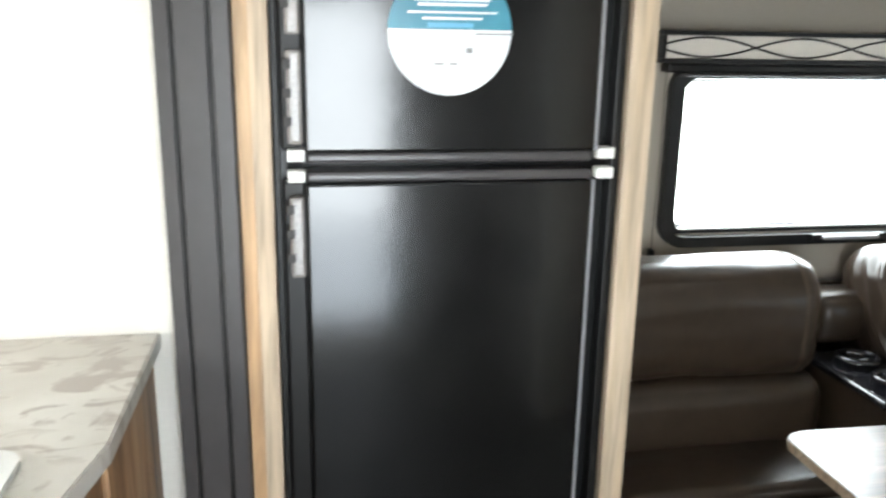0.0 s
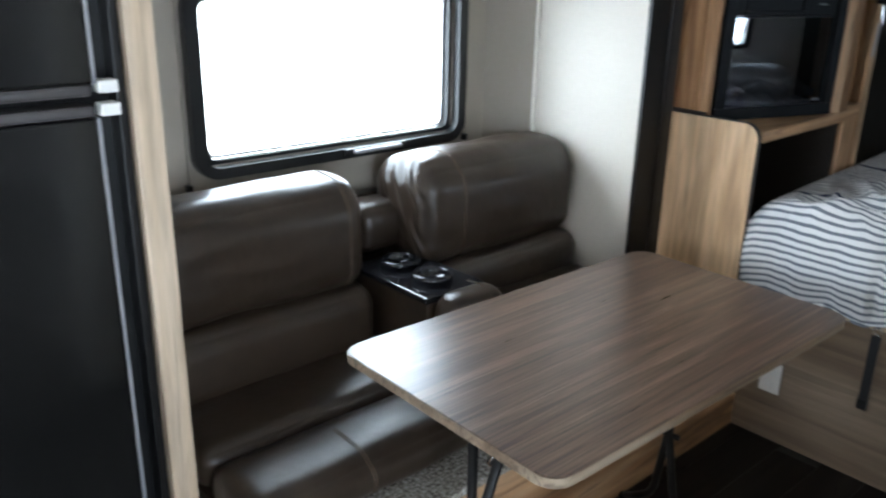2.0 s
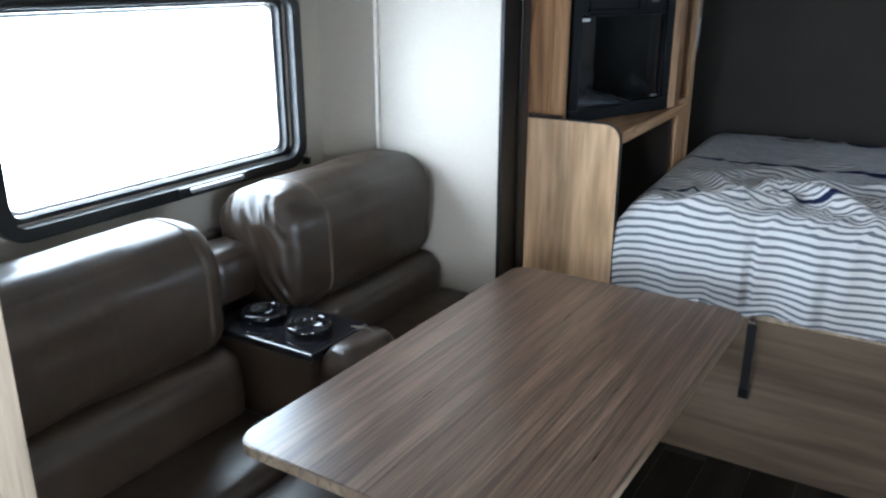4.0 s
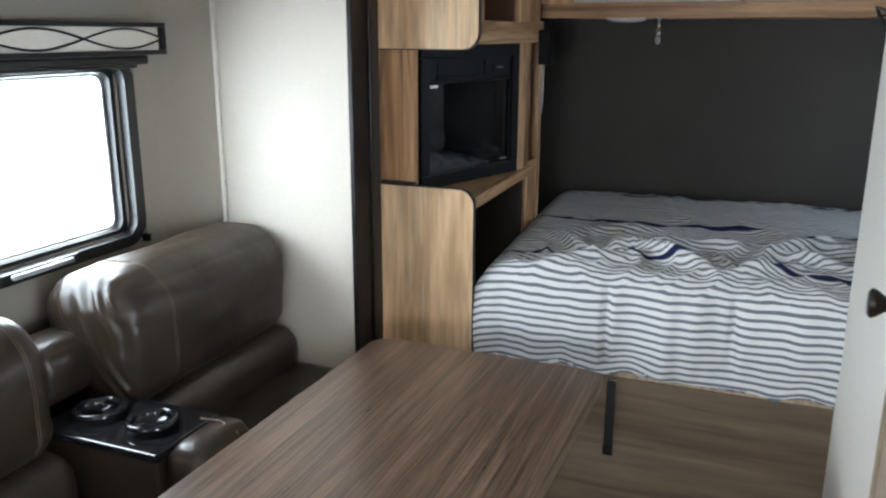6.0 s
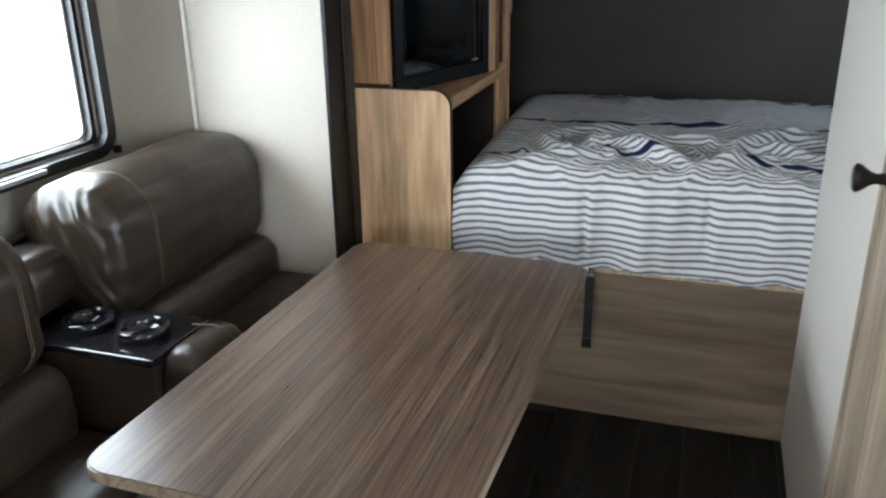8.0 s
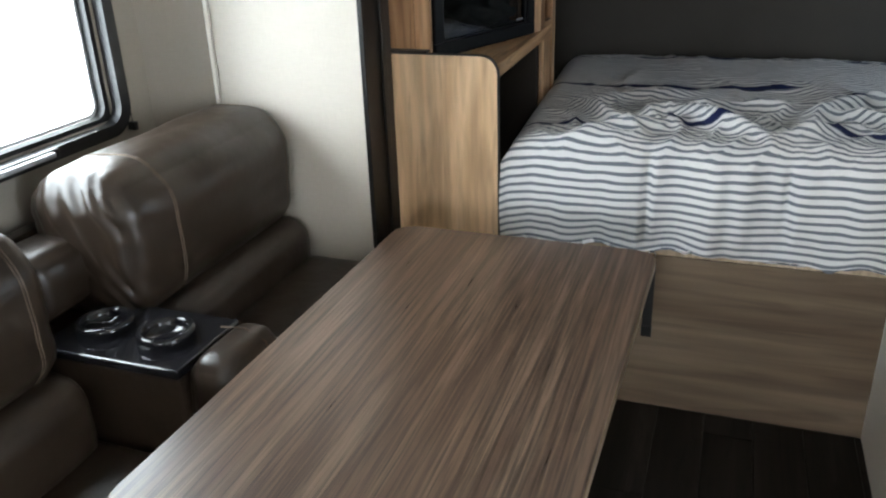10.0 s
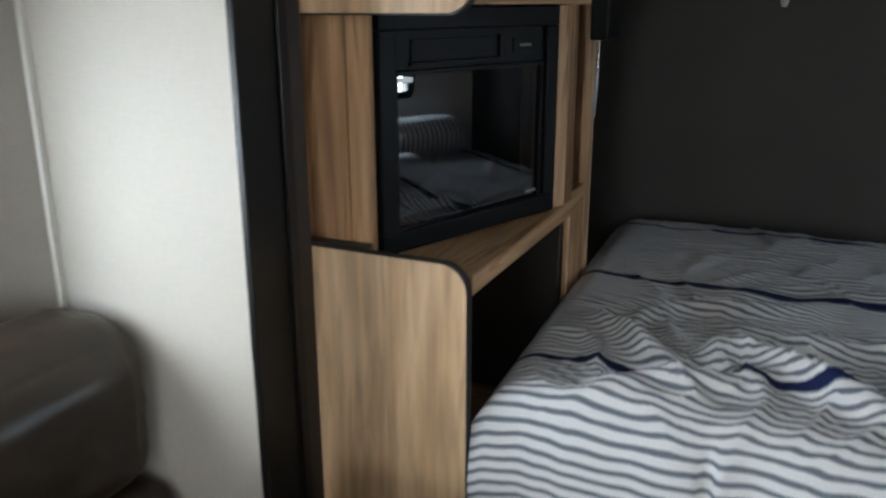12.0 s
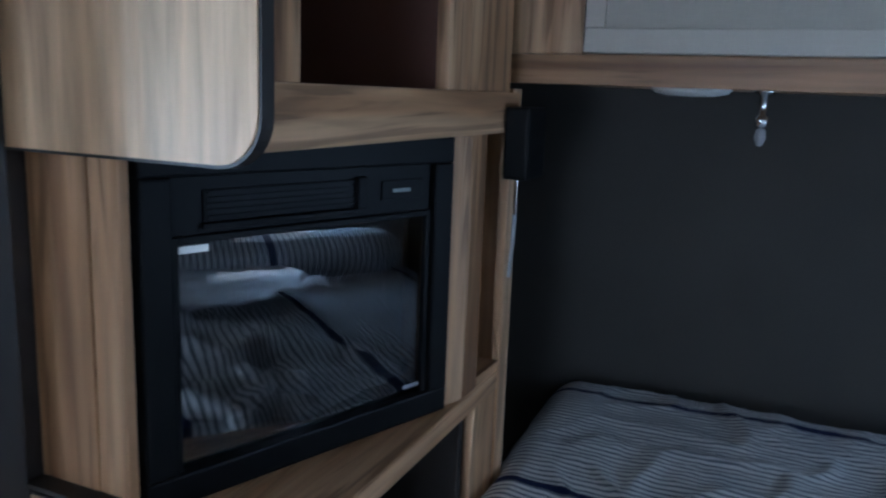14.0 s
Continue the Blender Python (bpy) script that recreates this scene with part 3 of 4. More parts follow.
for w, z, s in ((0.165, 0.062, 0.007), (0.15, 0.052, 0.006), (0.195, 0.037, 0.004), (0.13, 0.024, 0.005)):
    part("text_bar", box((CX + 0.004 - w / 2, 3.0592, CZ + z), (CX + 0.004 + w / 2, 3.0598, CZ + z + s)), print_white, disc)
part("blue_band", box((CX - 0.05, 3.0593, CZ + 0.008), (CX + 0.05, 3.0598, CZ + 0.018)), print_blue, disc)
for x, z, w, s in ((0.035, -0.045, 0.014, 0.011), (-0.035, -0.07, 0.022, 0.004), (-0.002, -0.07, 0.018, 0.004), (0.055, -0.006, 0.085, 0.003)):
    part("print_mark", box((CX + x, 3.0592, CZ + z), (CX + x + w, 3.0598, CZ + z + s)), print_grey, disc)

# ---- sofa slide-out ----
plat = empty("sofa_platform", "wood-look slide-out platform with speckled edge under the sofa", "platform", (1.5, 3.2, 0))
part("front_board", box((0.60, 2.705, 0.0), (2.598, 2.72, 0.345), 0.002), oak_x, plat)
part("core", box((0.60, 2.7205, 0.0), (2.344, 3.74, 0.345), 0.0), cavity, plat)
part("edge_strip", box((0.598, 2.70, 0.346), (2.598, 2.93, 0.366), 0.006), carpet, plat, "speckled carpet edge strip")

sofa = empty("sofa", "dark brown leatherette theater sofa with center console", "sofa", (1.5, 3.3, 0.346))
part("seat_box", box((0.60, 2.95, 0.367), (2.335, 3.70, 0.40), 0.004), hide, sofa)
for x0, x1, k, zs in ((0.60, 1.375, 1, 0.50), (1.605, 2.342, 2, 0.555)):
    part("seat_cushion", cushion((x0, 3.08, 0.385), (x1, 3.45, zs), (0.04, 0.045, 0.045), 0.012, 0.004, seed=k), hide, sofa, "", True)
    puffed = cushion((x0, 2.81, 0.367), (x1, 3.085, zs - 0.01), (0.035, 0.075, 0.058), 0.01, 0.004, seed=k + 4)
    tree = BVHTree.FromBMesh(puffed)
    b = part("front_roll", puffed, hide, sofa, "", True)
    for xs in (x0 + 0.33, x0 + 0.338):
        part("roll_stitch", on_surface(tree, Vector((xs, 2.945, 0.426)), 60, 215, 0.002), stitch, b, "tan stitching")
for x0, x1, k, zt in ((0.60, 1.355, 3, 1.035), (1.555, 2.342, 7, 1.05)):
    part("lower_back", cushion((x0, 3.335 if k == 3 else 3.315, 0.47), (x1, 3.66, 0.69), (0.04, 0.07, 0.06), 0.012, 0.004, seed=k), hide, sofa, "", True)
    puffed = cushion((x0, 3.375 if k == 3 else 3.35, 0.67), (x1, 3.66, zt), (0.06, 0.11, 0.11), 0.012, 0.006, ends=0.8 if k == 7 else 0.0, cuts=34, seed=k)
    tree = BVHTree.FromBMesh(puffed)
    b = part("head_cushion", puffed, hide, sofa, "plump gathered head cushion", True)
    for xs in ((x1 - 0.09, x1 - 0.082) if k == 3 else (x0 + 0.17, x0 + 0.178, x1 - 0.07)):
        part("stitch_line", on_surface(tree, Vector((xs, 3.52, (0.67 + zt) / 2)), 60, 245, 0.0017), stitch, b, "tan stitching")
part("back_shell", box((0.60, 3.662, 0.40), (2.33, 3.72, 0.90), 0.02, seg=3), hide, sofa)
con = part("console", box((1.375, 3.12, 0.40), (1.605, 3.60, 0.697), 0.012), hide, sofa, "center console with two cup holders")
part("console_tray", box((1.365, 3.115, 0.698), (1.608, 3.50, 0.720), 0.005), gloss_black, con, "glossy black tray")
for y in (3.23, 3.40):
    m = pose(1.485, y, 0.720)
    part("cup_holder", lathe([(0.058, 0.0), (0.066, 0.004), (0.066, 0.022), (0.060, 0.026), (0.052, 0.024), (0.048, 0.012), (0.046, 0.003), (0.0, 0.003)], m, 28), gloss_black, con, "shiny black cup holder ring", True)
part("console_lid", cushion((1.375, 2.985, 0.50), (1.605, 3.118, 0.735), (0.05, 0.055, 0.06), 0.01, 0.005, cuts=18, seed=12), hide, con, "padded rounded console front", True)
part("lid_stitch", tube([(1.53, 3.112, 0.742), (1.53, 3.05, 0.749), (1.53, 2.998, 0.722), (1.53, 2.976, 0.66)], 0.0025, 5), stitch, con)
part("console_post", cushion((1.41, 3.50, 0.74), (1.60, 3.66, 0.90), (0.04, 0.05, 0.04), 0.008, 0.004, cuts=14, seed=15), hide, sofa, "", True)

# cabinet above the sofa
up = empty("overhead_cabinet", "wood-look overhead cabinet above the sofa", "cabinet", (1.5, 3.3, 1.84))
part("carcass", box((0.586, 3.125, 1.838), (2.344, 3.52, CEIL - 0.002), 0.002), taupe, up)
part("face_rail", box((0.586, 3.10, 1.83), (2.343, 3.124, 1.892), 0.002), oak_x, up)
part("bottom_bead", box((0.586, 3.097, 1.826), (2.343, 3.103, 1.8295), 0.001), white_plastic, up)
for i in range(3):
    a = 0.62 + i * 0.57
    t = part("door", box((a, 3.08, 1.885), (a + 0.54, 3.0995, 2.07), 0.004), oak_x, up)
lamp = empty("ceiling_light", "frosted white dome light under the overhead cabinet", "lamp", (1.44, 3.30, 1.84))
part("base_ring", lathe([(0, 0), (0.115, 0), (0.115, -0.008), (0, -0.008)], pose(1.44, 3.30, 1.8375), 32), white_plastic, lamp)
part("diffuser", lathe([(0.11, -0.009), (0.105, -0.02), (0.08, -0.034), (0.04, -0.041), (0, -0.043)], pose(1.44, 3.30, 1.8375), 32), lens_white, lamp, "frosted lens", True)

# ---- table ----
tab = empty("dining_table", "dark wood-look dinette table on folding black legs", "table", (1.55, 2.58, 0))
part("tabletop", slab(rounded(1.281, 0.742, 0.055), 0.026, pose(1.584, 2.592, 0.712, 0, 0, -1.0), 0.003), table_x, tab)
part("edge_band", ring(rounded(1.285, 0.746, 0.057), rounded(1.280, 0.741, 0.054), 0.023, pose(1.584, 2.592, 0.712, 0, 0, -1.0)), edge_pvc, tab, "lighter wood edge band")
for x, s in ((0.975, -1), (1.85, 1)):
    for y0, y1, y2 in ((2.56, 2.485, 2.33), (2.455, 2.565, 2.685)):
        leg = part("leg", tube(bend([(x - s * 0.06, y0, 0.70), (x, y1, 0.10), (x + s * 0.02, y2, 0.016)], 0.05), 0.0125, 10), black_trim, tab, "black steel tube leg", True)
        part("foot_cap", tube([(x + s * 0.02, y2 + (0.012 if y2 < 2.5 else -0.03), 0.0165), (x + s * 0.02, y2 - (0.012 if y2 < 2.5 else -0.005), 0.016)], 0.0158, 10), black_plastic, leg)
    part("brace", tube([(x - s * 0.055, 2.50, 0.60), (x - s * 0.20, 2.52, 0.71)], 0.008, 8), chrome, tab, "thin steel brace", True)
    part("leg_bracket", box((x - s * 0.06 - 0.03, 2.44, 0.699), (x - s * 0.06 + 0.03, 2.66, 0.7135), 0.003), black_trim, tab)
    part("cross_bar", tube([(x - s * 0.02, 2.485, 0.35), (x - s * 0.02, 2.625, 0.35)], 0.009, 8), black_trim, tab, "", True)

# ---- bed ----
bed = empty("platform_bed", "wood-look platform bed base with horizontal grain", "bed", (3.4, 1.9, 0))
part("front_board", box((2.60, 0.505, 0.0), (2.622, 3.105, 0.56), 0.003), bed_y, bed)
part("top_rail", box((2.603, 0.505, 0.5605), (2.66, 2.735, 0.592), 0.003), frame_z, bed, "pale raw top rail")
part("deck", box((2.6225, 0.505, 0.0), (4.195, 3.235, 0.545), 0.0), oak_y, bed)
part("side_ledge", box((2.589, 2.736, 0.5605), (2.70, 3.105, 0.57), 0.002), bed_y, bed)
mat = empty("mattress", "white mattress under the striped comforter", "mattress", (3.4, 1.9, 0.592))
part("core", box((2.665, 0.66, 0.593), (4.15, 2.66, 0.85), 0.06, seg=4), white_vinyl, mat, "", True)


def fold(a, r=0.085):
    """Distance along the cloth to (run over the top, drop over the edge); negative a hangs down."""
    if a > r * 0.57:
        return a, 0.0
    arc = r * math.pi / 2
    s = r * 0.57 - a
    if s < arc:
        th = s / r
        return r * 0.57 - r * math.sin(th), r * (1 - math.cos(th))
    return r * 0.57 - r, r + (s - arc)


# long soft folds over the top: place along and across the bed, turn, reach, rise
CREASES = [(0.12, 0.35, 0.6, 0.16, 0.034), (0.20, 0.62, -0.5, 0.18, 0.036), (0.14, 0.90, 0.7, 0.15, 0.032), (0.28, 1.10, -0.4, 0.22, 0.036),
           (0.16, 1.36, 0.5, 0.16, 0.034), (0.42, 0.80, 0.25, 0.30, 0.028), (0.55, 1.12, -0.6, 0.20, 0.03), (0.30, 1.60, 0.9, 0.14, 0.016), (0.60, 0.40, 0.5, 0.22, 0.026),
           (0.30, 0.22, -0.7, 0.14, 0.03), (0.38, 0.52, 0.8, 0.16, 0.028), (0.46, 1.02, 0.9, 0.18, 0.03), (0.30, 1.42, -0.8, 0.16, 0.034), (0.75, 0.95, -0.3, 0.35, 0.022)]


def comforter():
    bm = bmesh.new()
    uv = bm.loops.layers.uv.new("UVMap")
    na, nb = 190, 200
    a0, a1, b0, b1 = -0.36, 1.50, -0.30, 2.16
    grid, coord = [], {}
    for i in range(na + 1):
        row = []
        a = a0 + (a1 - a0) * i / na
        for j in range(nb + 1):
            b = b0 + (b1 - b0) * j / nb
            ra, da = fold(a)
            rb, db = fold(b)
            drop = min(max(da, db) + 0.25 * min(da, db), 0.34)
            q = Vector((a, b, 0))
            big = noise.noise(q * 2.3 + Vector((4, 1, 0)))
            warp = Vector((noise.noise(q * 3.1), noise.noise(q * 3.1 + Vector((9, 3, 1))), 0)) * 0.12
            ridge = 1 - abs(noise.noise((q + warp) * 6.5 + Vector((2, 8, 3)))) * 2.4
            ridge2 = 1 - abs(noise.noise((q + warp) * 15 + Vector((5, 2, 7)))) * 2.4
            near = math.exp(-((a - 0.24) / 0.26) ** 2)
            crease = 0.0
            for fa, fb, turn, reach, rise in CREASES:
                u = (b - fb) * math.cos(turn) + (a - fa) * math.sin(turn)
                w = (a - fa) * math.cos(turn) - (b - fb) * math.sin(turn) + 0.02 * math.sin(u * 14)
                crease += 1.25 * rise * math.exp(-(u / reach) ** 2) * (math.exp(-(w / 0.035) ** 2) - 0.55 * math.exp(-((w - 0.07) / 0.04) ** 2))
            hgt = 0.018 * big + crease + max(0, ridge) ** 2 * (0.008 + 0.014 * near) + max(0, ridge2) ** 2 * (0.003 + 0.005 * near)
            hgt *= min(1.0, max(0.0, (b + 0.02) / 0.16))
            far = max(0.0, a - 1.25) / 0.25
            z = 0.918 + hgt * (1 - min(1, drop / 0.12)) - drop - 0.02 * far ** 2
            belly = math.sin(min(1, max(0, (da - 0.05) / 0.29)) * math.pi) if da > 0.05 else 0
            pleat = noise.noise(Vector((b * 7, a * 1.3, 3))) + 0.5 * noise.noise(Vector((b * 19, a * 2.2, 8)))
            side = math.sin(min(1, max(0, (db - 0.05) / 0.29)) * math.pi) if db > 0.05 else 0
            tuck = 0.008 * max(0, (da - 0.25) / 0.1) if da > 0.25 else 0
            seam = 0.0
            for sb in (0.42, 0.82, 1.24, 1.66):
                seam += math.exp(-((b - sb) / 0.012) ** 2)
            x = 2.628 + ra - belly * 0.022 + (pleat * 0.026 + seam * 0.024) * min(1, da / 0.08) + tuck
            y = 2.70 + 0.075 * max(0, a) / 1.15 - rb + side * 0.03 + 0.01 * noise.noise(Vector((a * 8, b, 1))) * min(1, db / 0.08)
            if da > 0.2:
                z += 0.014 * noise.noise(Vector((b * 9, 2, 5))) * (da - 0.2) / 0.1
            z -= seam * 0.002 * (1 - min(1, drop / 0.1))
            if da > 0.16:
                x = min(x, 2.594)
            v = bm.verts.new((x, min(y, 2.758 if x < 3.53 else 2.85), max(z, 0.574 + 0.010 * noise.noise(Vector((b * 6, 1, 1))) if da > 0.16 else 0.597)))
            wob = near * min(1.0, max(0.0, (a + 0.06) / 0.1)) * (0.05 * noise.noise((q + warp) * 3.2 + Vector((1, 1, 9))) + 0.012 * noise.noise((q + warp) * 9)) + 0.004 * noise.noise(q * 14)
            coord[v] = (b, (a if a < 0 else a * 1.3) + wob)
            row.append(v)
        grid.append(row)
    for i in range(na):
        for j in range(nb):
            f = bm.faces.new((grid[i][j], grid[i][j + 1], grid[i + 1][j + 1], grid[i + 1][j]))
            for lp in f.loops:
                lp[uv].uv = coord[lp.vert]
    return bm


cover = solid("comforter", comforter(), stripes, True)
tagged(cover, "rumpled white and grey striped comforter with navy lines on the bed", "comforter")
thick = cover.modifiers.new("thickness", "SOLIDIFY")
thick.thickness, thick.offset = 0.012, -1.0
pil = cushion((2.9, 0.56, 0.915), (4.05, 0.86, 1.10), (0.14, 0.12, 0.085), 0.01, 0.01, cuts=20, seed=20)
layer = pil.loops.layers.uv.new("UVMap")
for f in pil.faces:
    for lp in f.loops:
        lp[layer].uv = (lp.vert.co.y, lp.vert.co.x * 1.0)
tagged(solid("pillow", pil, stripes, True), "long striped pillow at the head of the bed", "pillow")
SHEET = [Vector((2.86, 0.92)), Vector((2.98, 1.44)), Vector((3.52, 1.27)), Vector((3.42, 0.70))]
sheet = bmesh.new()
bmesh.ops.create_grid(sheet, x_segments=36, y_segments=36, size=0.5)
for v in sheet.verts:
    u, w = v.co.x + 0.5, v.co.y + 0.5
    lift = noise.noise(Vector((u * 5, w * 5, 2))) * 0.016 + abs(noise.noise(Vector((u * 3 + w * 4, w * 2, 7)))) * 0.03
    edge = 0.03 * noise.noise(Vector((u * 4, w * 4, 11)))
    near, far = SHEET[0].lerp(SHEET[1], u), SHEET[3].lerp(SHEET[2], u)
    spot = near.lerp(far, w)
    v.co = Vector((spot.x + edge, spot.y + edge, 0.995 + lift))
loose = solid("bed_sheet", sheet, paper, True)
tagged(loose, "loose crumpled white bed sheet lying on the comforter", "bed sheet")
cloth = loose.modifiers.new("thickness", "SOLIDIFY")
cloth.thickness = 0.004
hook = empty("bed_strap", "black webbing pull strap on a chrome ring", "strap", (2.596, 2.27, 0.55))
part("webbing", box((2.588, 2.237, 0.285), (2.5945, 2.267, 0.545), 0.001, m=pose(0, 0, 0)), strap_black, hook)
part("strap_end", box((2.584, 2.235, 0.272), (2.598, 2.269, 0.310), 0.002), black_plastic, hook)
part("ring", lathe([(0.012, -0.003), (0.016, 0), (0.012, 0.003), (0.008, 0), (0.012, -0.003)], pose(2.592, 2.252, 0.562, 0, 90, 0), 16), chrome, hook, "chrome ring", True)
outl = empty("wall_outlet", "white outlet plate on the bed base", "outlet", (2.598, 2.58, 0.25))
part("plate", box((2.592, 2.54, 0.195), (2.5995, 2.618, 0.315), 0.003), white_plastic, outl)
for z in (0.232, 0.278):
    part("socket", box((2.5895, 2.562, z - 0.014), (2.5915, 2.596, z + 0.014), 0.0005), white_enamel, outl)

# ---- fireplace cabinet beside the bed ----
fc = empty("fireplace_cabinet", "oak-look corner cabinet with fireplace niche and open cubbies", "cabinet", (3.0, 3.0, 0.556))
YZ = pose(2.578, 2.930, 0.866) @ pose(0, 0, 0, 90, 0, -90)
LOW = rounded(0.366, 0.616, 0.055, which=(1, 0, 0, 0))
part("lower_end_panel", slab(LOW, 0.022, YZ, 0.001), pale_z, fc, "pale oak-look end panel")
part("lower_edge_band", ring(rounded(0.372, 0.622, 0.057, which=(1, 0, 0, 0)), rounded(0.3665, 0.6165, 0.055, which=(1, 0, 0, 0)), 0.020, YZ), dark_seam, fc, "black edge band")
UZ = pose(2.588, 2.936, 1.859) @ pose(0, 0, 0, 90, 0, -90)
UPR = rounded(0.392, 0.438, 0.055, which=(0, 0, 0, 1))
part("upper_end_panel", slab(UPR, 0.024, UZ, 0.001), pale_z, fc, "pale oak-look end panel")
part("upper_edge_band", ring(rounded(0.400, 0.446, 0.058, which=(0, 0, 0, 1)), rounded(0.3925, 0.4385, 0.055, which=(0, 0, 0, 1)), 0.022, UZ), dark_seam, fc, "black edge band")
A, B = Vector((2.622, 2.974)), Vector((3.172, 2.786))
ANG = math.degrees(math.atan2(B.y - A.y, B.x - A.x))
LEN = (B - A).length
part("shelf", slab([(2.59, 2.748), (3.46, 2.768), (3.457, 3.10), (2.59, 3.10)], 0.04, pose(0, 0, 1.107), 0.002), oak_x, fc, "oak-look shelf board")
part("shelf_seam", box((2.562, 2.975, 1.1775), (2.598, 3.130, 1.184), 0.001), dark_seam, fc)
part("side_strip", box((2.592, 3.024, 1.1845), (2.606, 3.130, 1.636), 0.002), oak_z, fc)
part("side_strip", box((2.594, 2.972, 1.152), (2.612, 3.0225, 1.636), 0.002), oak_z, fc)
part("post", slab([(3.175, 2.785), (3.230, 2.767), (3.230, 2.83), (3.187, 2.845)], 0.505, pose(0, 0, 1.148), 0.002), oak_z, fc)
part("post_face", box((3.231, 2.766, 1.148), (3.300, 2.787, 1.655), 0.002), oak_z, fc)
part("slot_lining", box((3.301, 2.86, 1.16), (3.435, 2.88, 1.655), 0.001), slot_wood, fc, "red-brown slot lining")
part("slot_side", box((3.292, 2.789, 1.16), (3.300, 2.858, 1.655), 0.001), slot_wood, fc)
part("slot_sill", box((3.301, 2.766, 1.148), (3.424, 2.858, 1.170), 0.001), oak_x, fc)
part("outer_post", box((3.425, 2.765, 0.556), (3.480, 2.785, 1.74), 0.002), oak_z, fc)
part("outer_side", box((3.458, 2.789, 0.556), (3.480, 3.235, 1.74), 0.002), oak_z, fc)
part("lower_post", box((3.30, 2.769, 0.556), (3.424, 2.786, 1.106), 0.002), oak_z, fc)
# cubby surfaces carry their shade as a dark colour
part("cubby_back", box((2.63, 3.20, 0.556), (3.457, 3.23, 1.106), 0.0), cavity, fc, "open cubby back, coloured dark for the shade inside")
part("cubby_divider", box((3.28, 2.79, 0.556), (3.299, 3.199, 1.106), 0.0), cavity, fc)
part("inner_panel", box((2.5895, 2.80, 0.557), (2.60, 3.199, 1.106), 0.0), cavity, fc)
U0, U1, OX0, OX1 = 1.655, CEIL - 0.003, 2.66, 3.075
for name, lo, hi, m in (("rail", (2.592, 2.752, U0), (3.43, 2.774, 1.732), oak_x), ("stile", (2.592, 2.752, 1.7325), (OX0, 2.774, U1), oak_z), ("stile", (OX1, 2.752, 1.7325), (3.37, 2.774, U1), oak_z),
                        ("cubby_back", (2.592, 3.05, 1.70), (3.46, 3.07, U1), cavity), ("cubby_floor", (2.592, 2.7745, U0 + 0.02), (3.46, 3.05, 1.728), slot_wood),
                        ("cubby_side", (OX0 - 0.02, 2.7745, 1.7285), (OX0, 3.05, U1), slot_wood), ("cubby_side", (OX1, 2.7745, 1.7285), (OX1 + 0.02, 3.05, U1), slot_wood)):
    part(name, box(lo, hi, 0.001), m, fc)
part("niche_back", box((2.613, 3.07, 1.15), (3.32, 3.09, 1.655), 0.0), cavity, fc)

FM = Matrix.Translation((A.x, A.y, 1.149)) @ Matrix.Rotation(radians(ANG), 4, "Z")
FH = 0.503
fire = empty("electric_fireplace", "black electric fireplace insert with smoked glass and logs", "fireplace", (2.9, 2.9, 1.149))


def fbox(lo, hi, bevel=0.0):
    return box(lo, hi, bevel, m=FM)


W = LEN
FR = 0.045
for lo, hi in (((0, -0.012, 0), (W, 0.02, FR)), ((0, -0.012, FH - FR), (W, 0.02, FH)), ((0, -0.012, FR), (FR, 0.02, FH - FR)), ((W - FR, -0.012, FR), (W, 0.02, FH - FR))):
    part("frame", fbox(lo, hi, 0.004), fire_black, fire)
part("control_band", fbox((FR, 0.0, FH - 0.125), (W - FR, 0.02, FH - FR), 0.002), fire_black, fire)
vent = part("vent", fbox((FR + 0.05, -0.003, FH - 0.108), (W * 0.64, -0.0005, FH - 0.064), 0.001), fire_black, fire)
for k in range(5):
    part("vent_slat", fbox((FR + 0.055, -0.0055, FH - 0.104 + k * 0.0085), (W * 0.63, -0.0035, FH - 0.1 + k * 0.0085)), fire_black, vent)
part("vent_end", fbox((W * 0.62, -0.012, FH - 0.112), (W * 0.655, -0.0005, FH - 0.06), 0.004), fire_black, fire)
part("vent_lip", fbox((FR + 0.045, -0.01, FH - 0.118), (W * 0.619, -0.0005, FH - 0.1095), 0.002), fire_black, fire)
for lo, hi in (((FR + 0.001, -0.003, FR), (FR + 0.012, 0.0055, FH - 0.126)), ((W - FR - 0.012, -0.003, FR), (W - FR - 0.001, 0.0055, FH - 0.126)), ((FR + 0.0125, -0.003, FH - 0.136), (W - FR - 0.0125, 0.0055, FH - 0.126))):
    part("glass_bead", fbox(lo, hi, 0.002), fire_black, fire)
panel = part("display", fbox((W * 0.72, -0.003, FH - 0.102), (W * 0.88, -0.0005, FH - 0.07), 0.001), fire_black, fire)
part("display_mark", fbox((W * 0.76, -0.0038, FH - 0.09), (W * 0.83, -0.0032, FH - 0.084)), basin_dark, panel)
part("glass", fbox((FR, 0.006, FR), (W - FR, 0.01, FH - 0.125)), smoked_glass, fire, "smoked reflective glass")
part("firebox", fbox((FR - 0.01, 0.075, 0.01), (W - FR + 0.01, 0.085, FH - 0.02)), fire_black, fire)
part("firebox_floor", fbox((FR, 0.021, 0.01), (W - FR, 0.075, FR + 0.004)), fire_black, fire)
part("maker_mark", fbox((W - FR - 0.05, 0.0035, FR + 0.012), (W - FR - 0.012, 0.0055, FR + 0.018)), grey_plastic, fire, "small silver mark")
part("tag", fbox((FR + 0.014, 0.0035, FH - 0.15), (FR + 0.06, 0.0055, FH - 0.140)), white_plastic, fire, "small white tag")
rnd = random.Random(4)
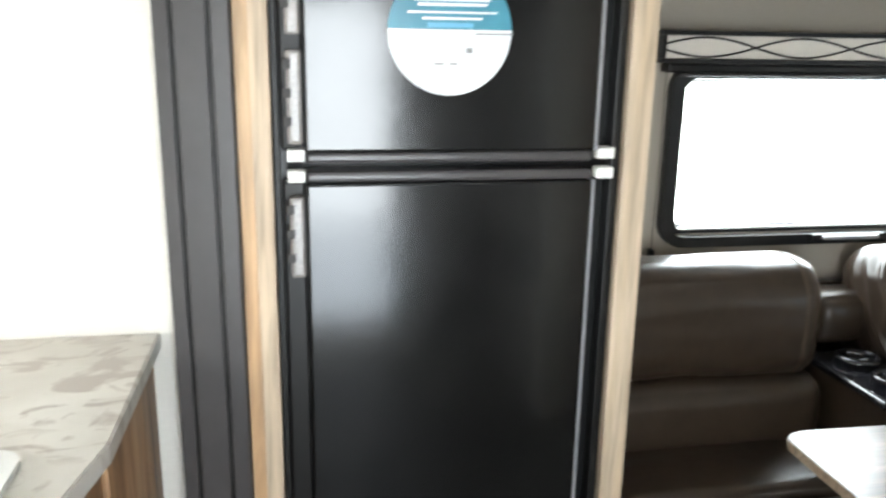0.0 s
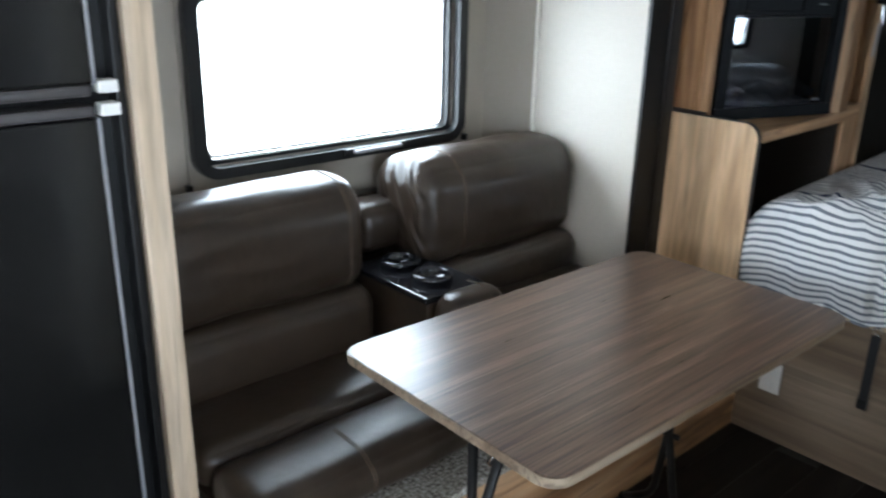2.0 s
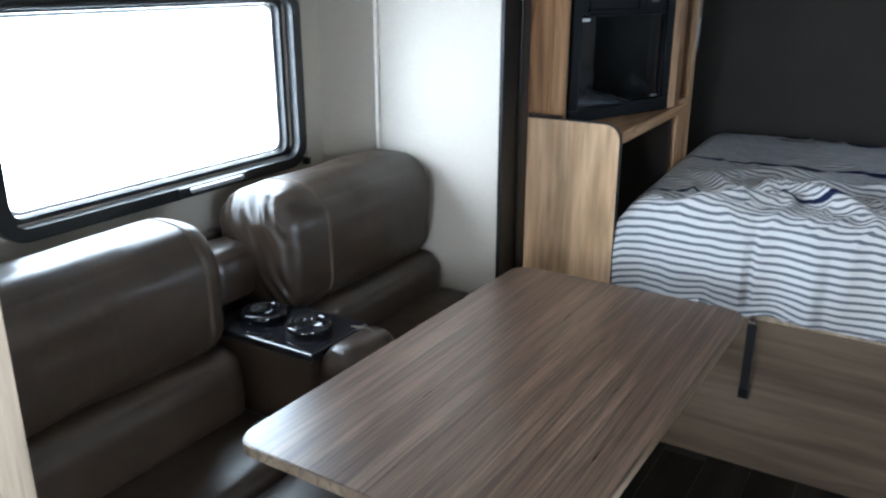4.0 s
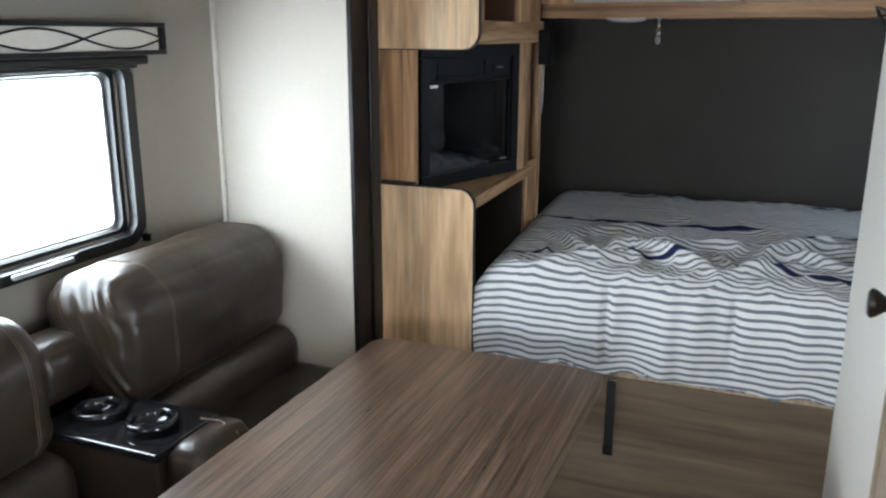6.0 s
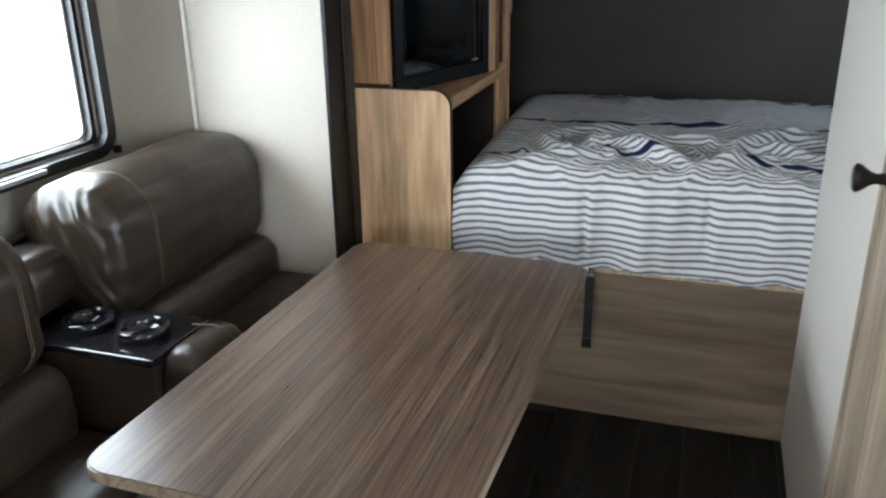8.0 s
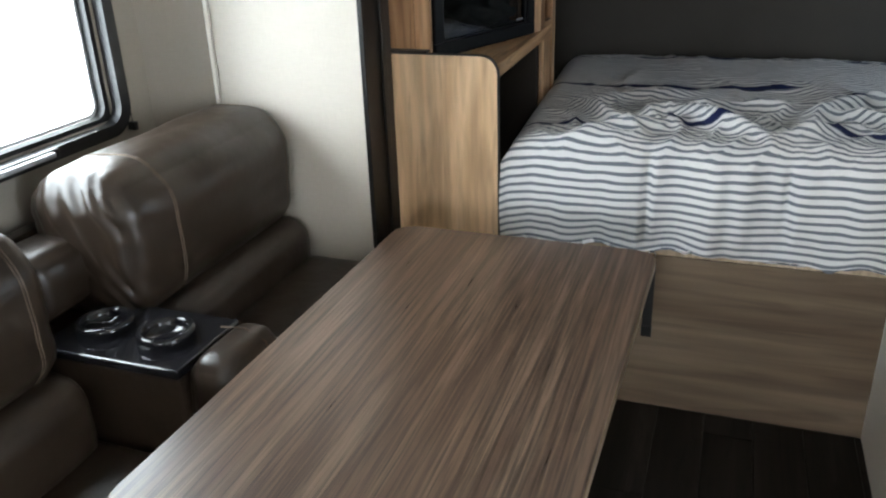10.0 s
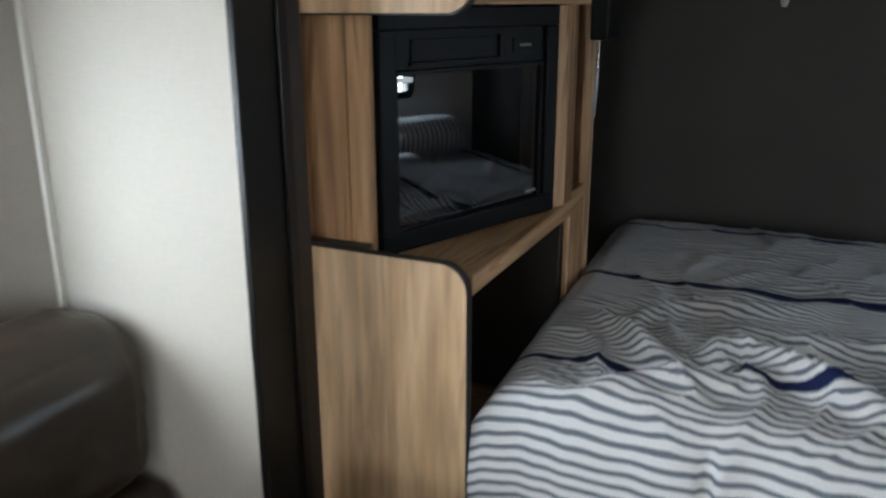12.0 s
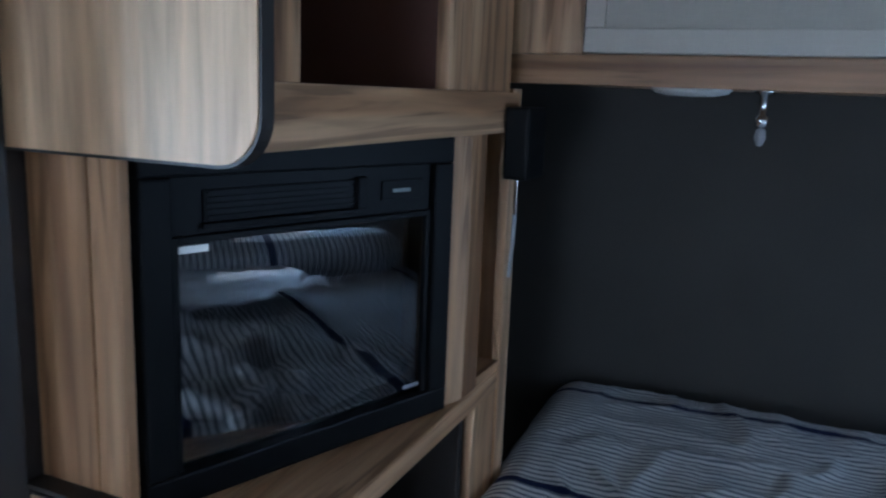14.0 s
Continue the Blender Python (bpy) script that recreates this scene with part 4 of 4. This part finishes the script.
for k in range(11):
    x = FR + 0.04 + (W - 2 * FR - 0.08) * (k + 0.5) / 11 + rnd.uniform(-0.01, 0.01)
    l, tilt, z = rnd.uniform(0.07, 0.13), rnd.uniform(-35, 35), FR + 0.02 + rnd.uniform(0.0, 0.05)
    t = bmesh.new()
    bmesh.ops.create_cone(t, cap_ends=True, segments=10, radius1=0.021, radius2=0.017, depth=l)
    bmesh.ops.subdivide_edges(t, edges=t.edges[:], cuts=2)
    for v in t.verts:
        v.co += v.co.normalized() * 0.006 * noise.noise(v.co * 60 + Vector((k, 0, 0)))
    t.transform(FM @ pose(x, 0.046, z, 0, 90 + tilt, 0))
    part("log", t, log_char, fire, "charred log", True)

bx = empty("control_box", "small black control box with hanging tag", "control box", (3.44, 2.74, 1.59))
part("case", box((3.345, 2.700, 1.565), (3.455, 2.7505, 1.705), 0.006), fire_black, bx)
part("metal_tab", box((3.395, 2.735, 1.49), (3.407, 2.742, 1.564), 0.001), chrome, bx, "small metal tab")
part("cord", tube([(3.401, 2.74, 1.49), (3.404, 2.742, 1.43), (3.398, 2.744, 1.36)], 0.004, 6), grey_plastic, bx)

# ---- cabinet over the bed ----
ob = empty("bed_cabinet", "wood-look overhead cabinet with cream door panels over the bed", "cabinet", (3.8, 1.7, 1.74))
part("carcass", box((3.472, 0.52, 1.758), (4.195, 2.76, CEIL - 0.003), 0.0), oak_y, ob)
part("bottom_rail", box((3.45, 0.52, 1.752), (3.4715, 2.80, 1.81), 0.002), oak_y, ob)
part("end_stile", box((3.45, 2.635, 1.8105), (3.4715, 2.80, CEIL - 0.003), 0.002), oak_z, ob)
for i in range(3):
    y1 = 2.625 - i * 0.66
    t = part("door", box((3.425, y1 - 0.64, 1.812), (3.4495, y1, CEIL - 0.012), 0.002), door_panel, ob, "cream framed door")
    for lo, hi in (((3.415, y1 - 0.64, 1.812), (3.4245, y1, 1.857)), ((3.415, y1 - 0.04, 1.8575), (3.4245, y1, CEIL - 0.012)), ((3.415, y1 - 0.64, 1.8575), (3.4245, y1 - 0.60, CEIL - 0.012))):
        part("door_frame", box(lo, hi, 0.003), cream, t, "cream door frame")
part("hinge", box((3.44, 2.627, 1.88), (3.4495, 2.633, 1.94), 0.001), dark_metal, ob)
lt = empty("bed_light", "round white light under the bed cabinet", "lamp", (3.72, 2.46, 1.757))
part("base_ring", lathe([(0, 0), (0.085, 0), (0.085, -0.006), (0, -0.006)], pose(3.72, 2.46, 1.7575), 32), white_plastic, lt)
part("diffuser", lathe([(0.082, -0.0065), (0.078, -0.012), (0.05, -0.018), (0, -0.02)], pose(3.72, 2.46, 1.7575), 32), lens_white, lt, "frosted lens", True)
ct = empty("chrome_catch", "chrome hanging catch with clear tip under the cabinet", "catch", (3.56, 2.28, 1.745))
part("base", lathe([(0, 0), (0.02, 0), (0.02, -0.008), (0.008, -0.012), (0.006, -0.05), (0.012, -0.056), (0.012, -0.072), (0, -0.076)], pose(3.585, 2.303, 1.7575), 18), chrome, ct, "", True)
part("tip", lathe([(0, 0), (0.009, -0.004), (0.011, -0.02), (0.006, -0.034), (0, -0.036)], pose(3.585, 2.303, 1.682), 14), grey_plastic, ct, "pale clear tip", True)
cb = [(2.50 + 0.02 * math.sin(k * 0.9), 1.585 + 0.022 * math.cos(k * 0.9), 1.76 - 0.004 * (k % 7)) for k in range(22)]
tagged(solid("cable", tube([(2.3, 1.572, 1.75), (2.38, 1.574, 1.742)] + cb + [(2.52, 1.58, 1.715)], 0.004, 6), black_plastic, True), "black cable coiled on the bathroom wall", "cable")

# ---- floor planks, last ----
PW, PL = 0.152, 1.22
made = []
for r in range(15):
    y0 = 0.52 + r * PW
    x = -2.6 + (r * 0.43) % PL - PL
    while x < 2.6:
        a, b = max(x, -2.59), min(x + PL, 2.598)
        if b - a > 0.05 and y0 < 2.70:
            pl = part("plank", box((a + 0.001, y0 + 0.001, -0.0055), (b - 0.001, min(y0 + PW, 2.704) - 0.001, 0.0), 0.0015, seg=1), plank_x, floor)
        x += PL
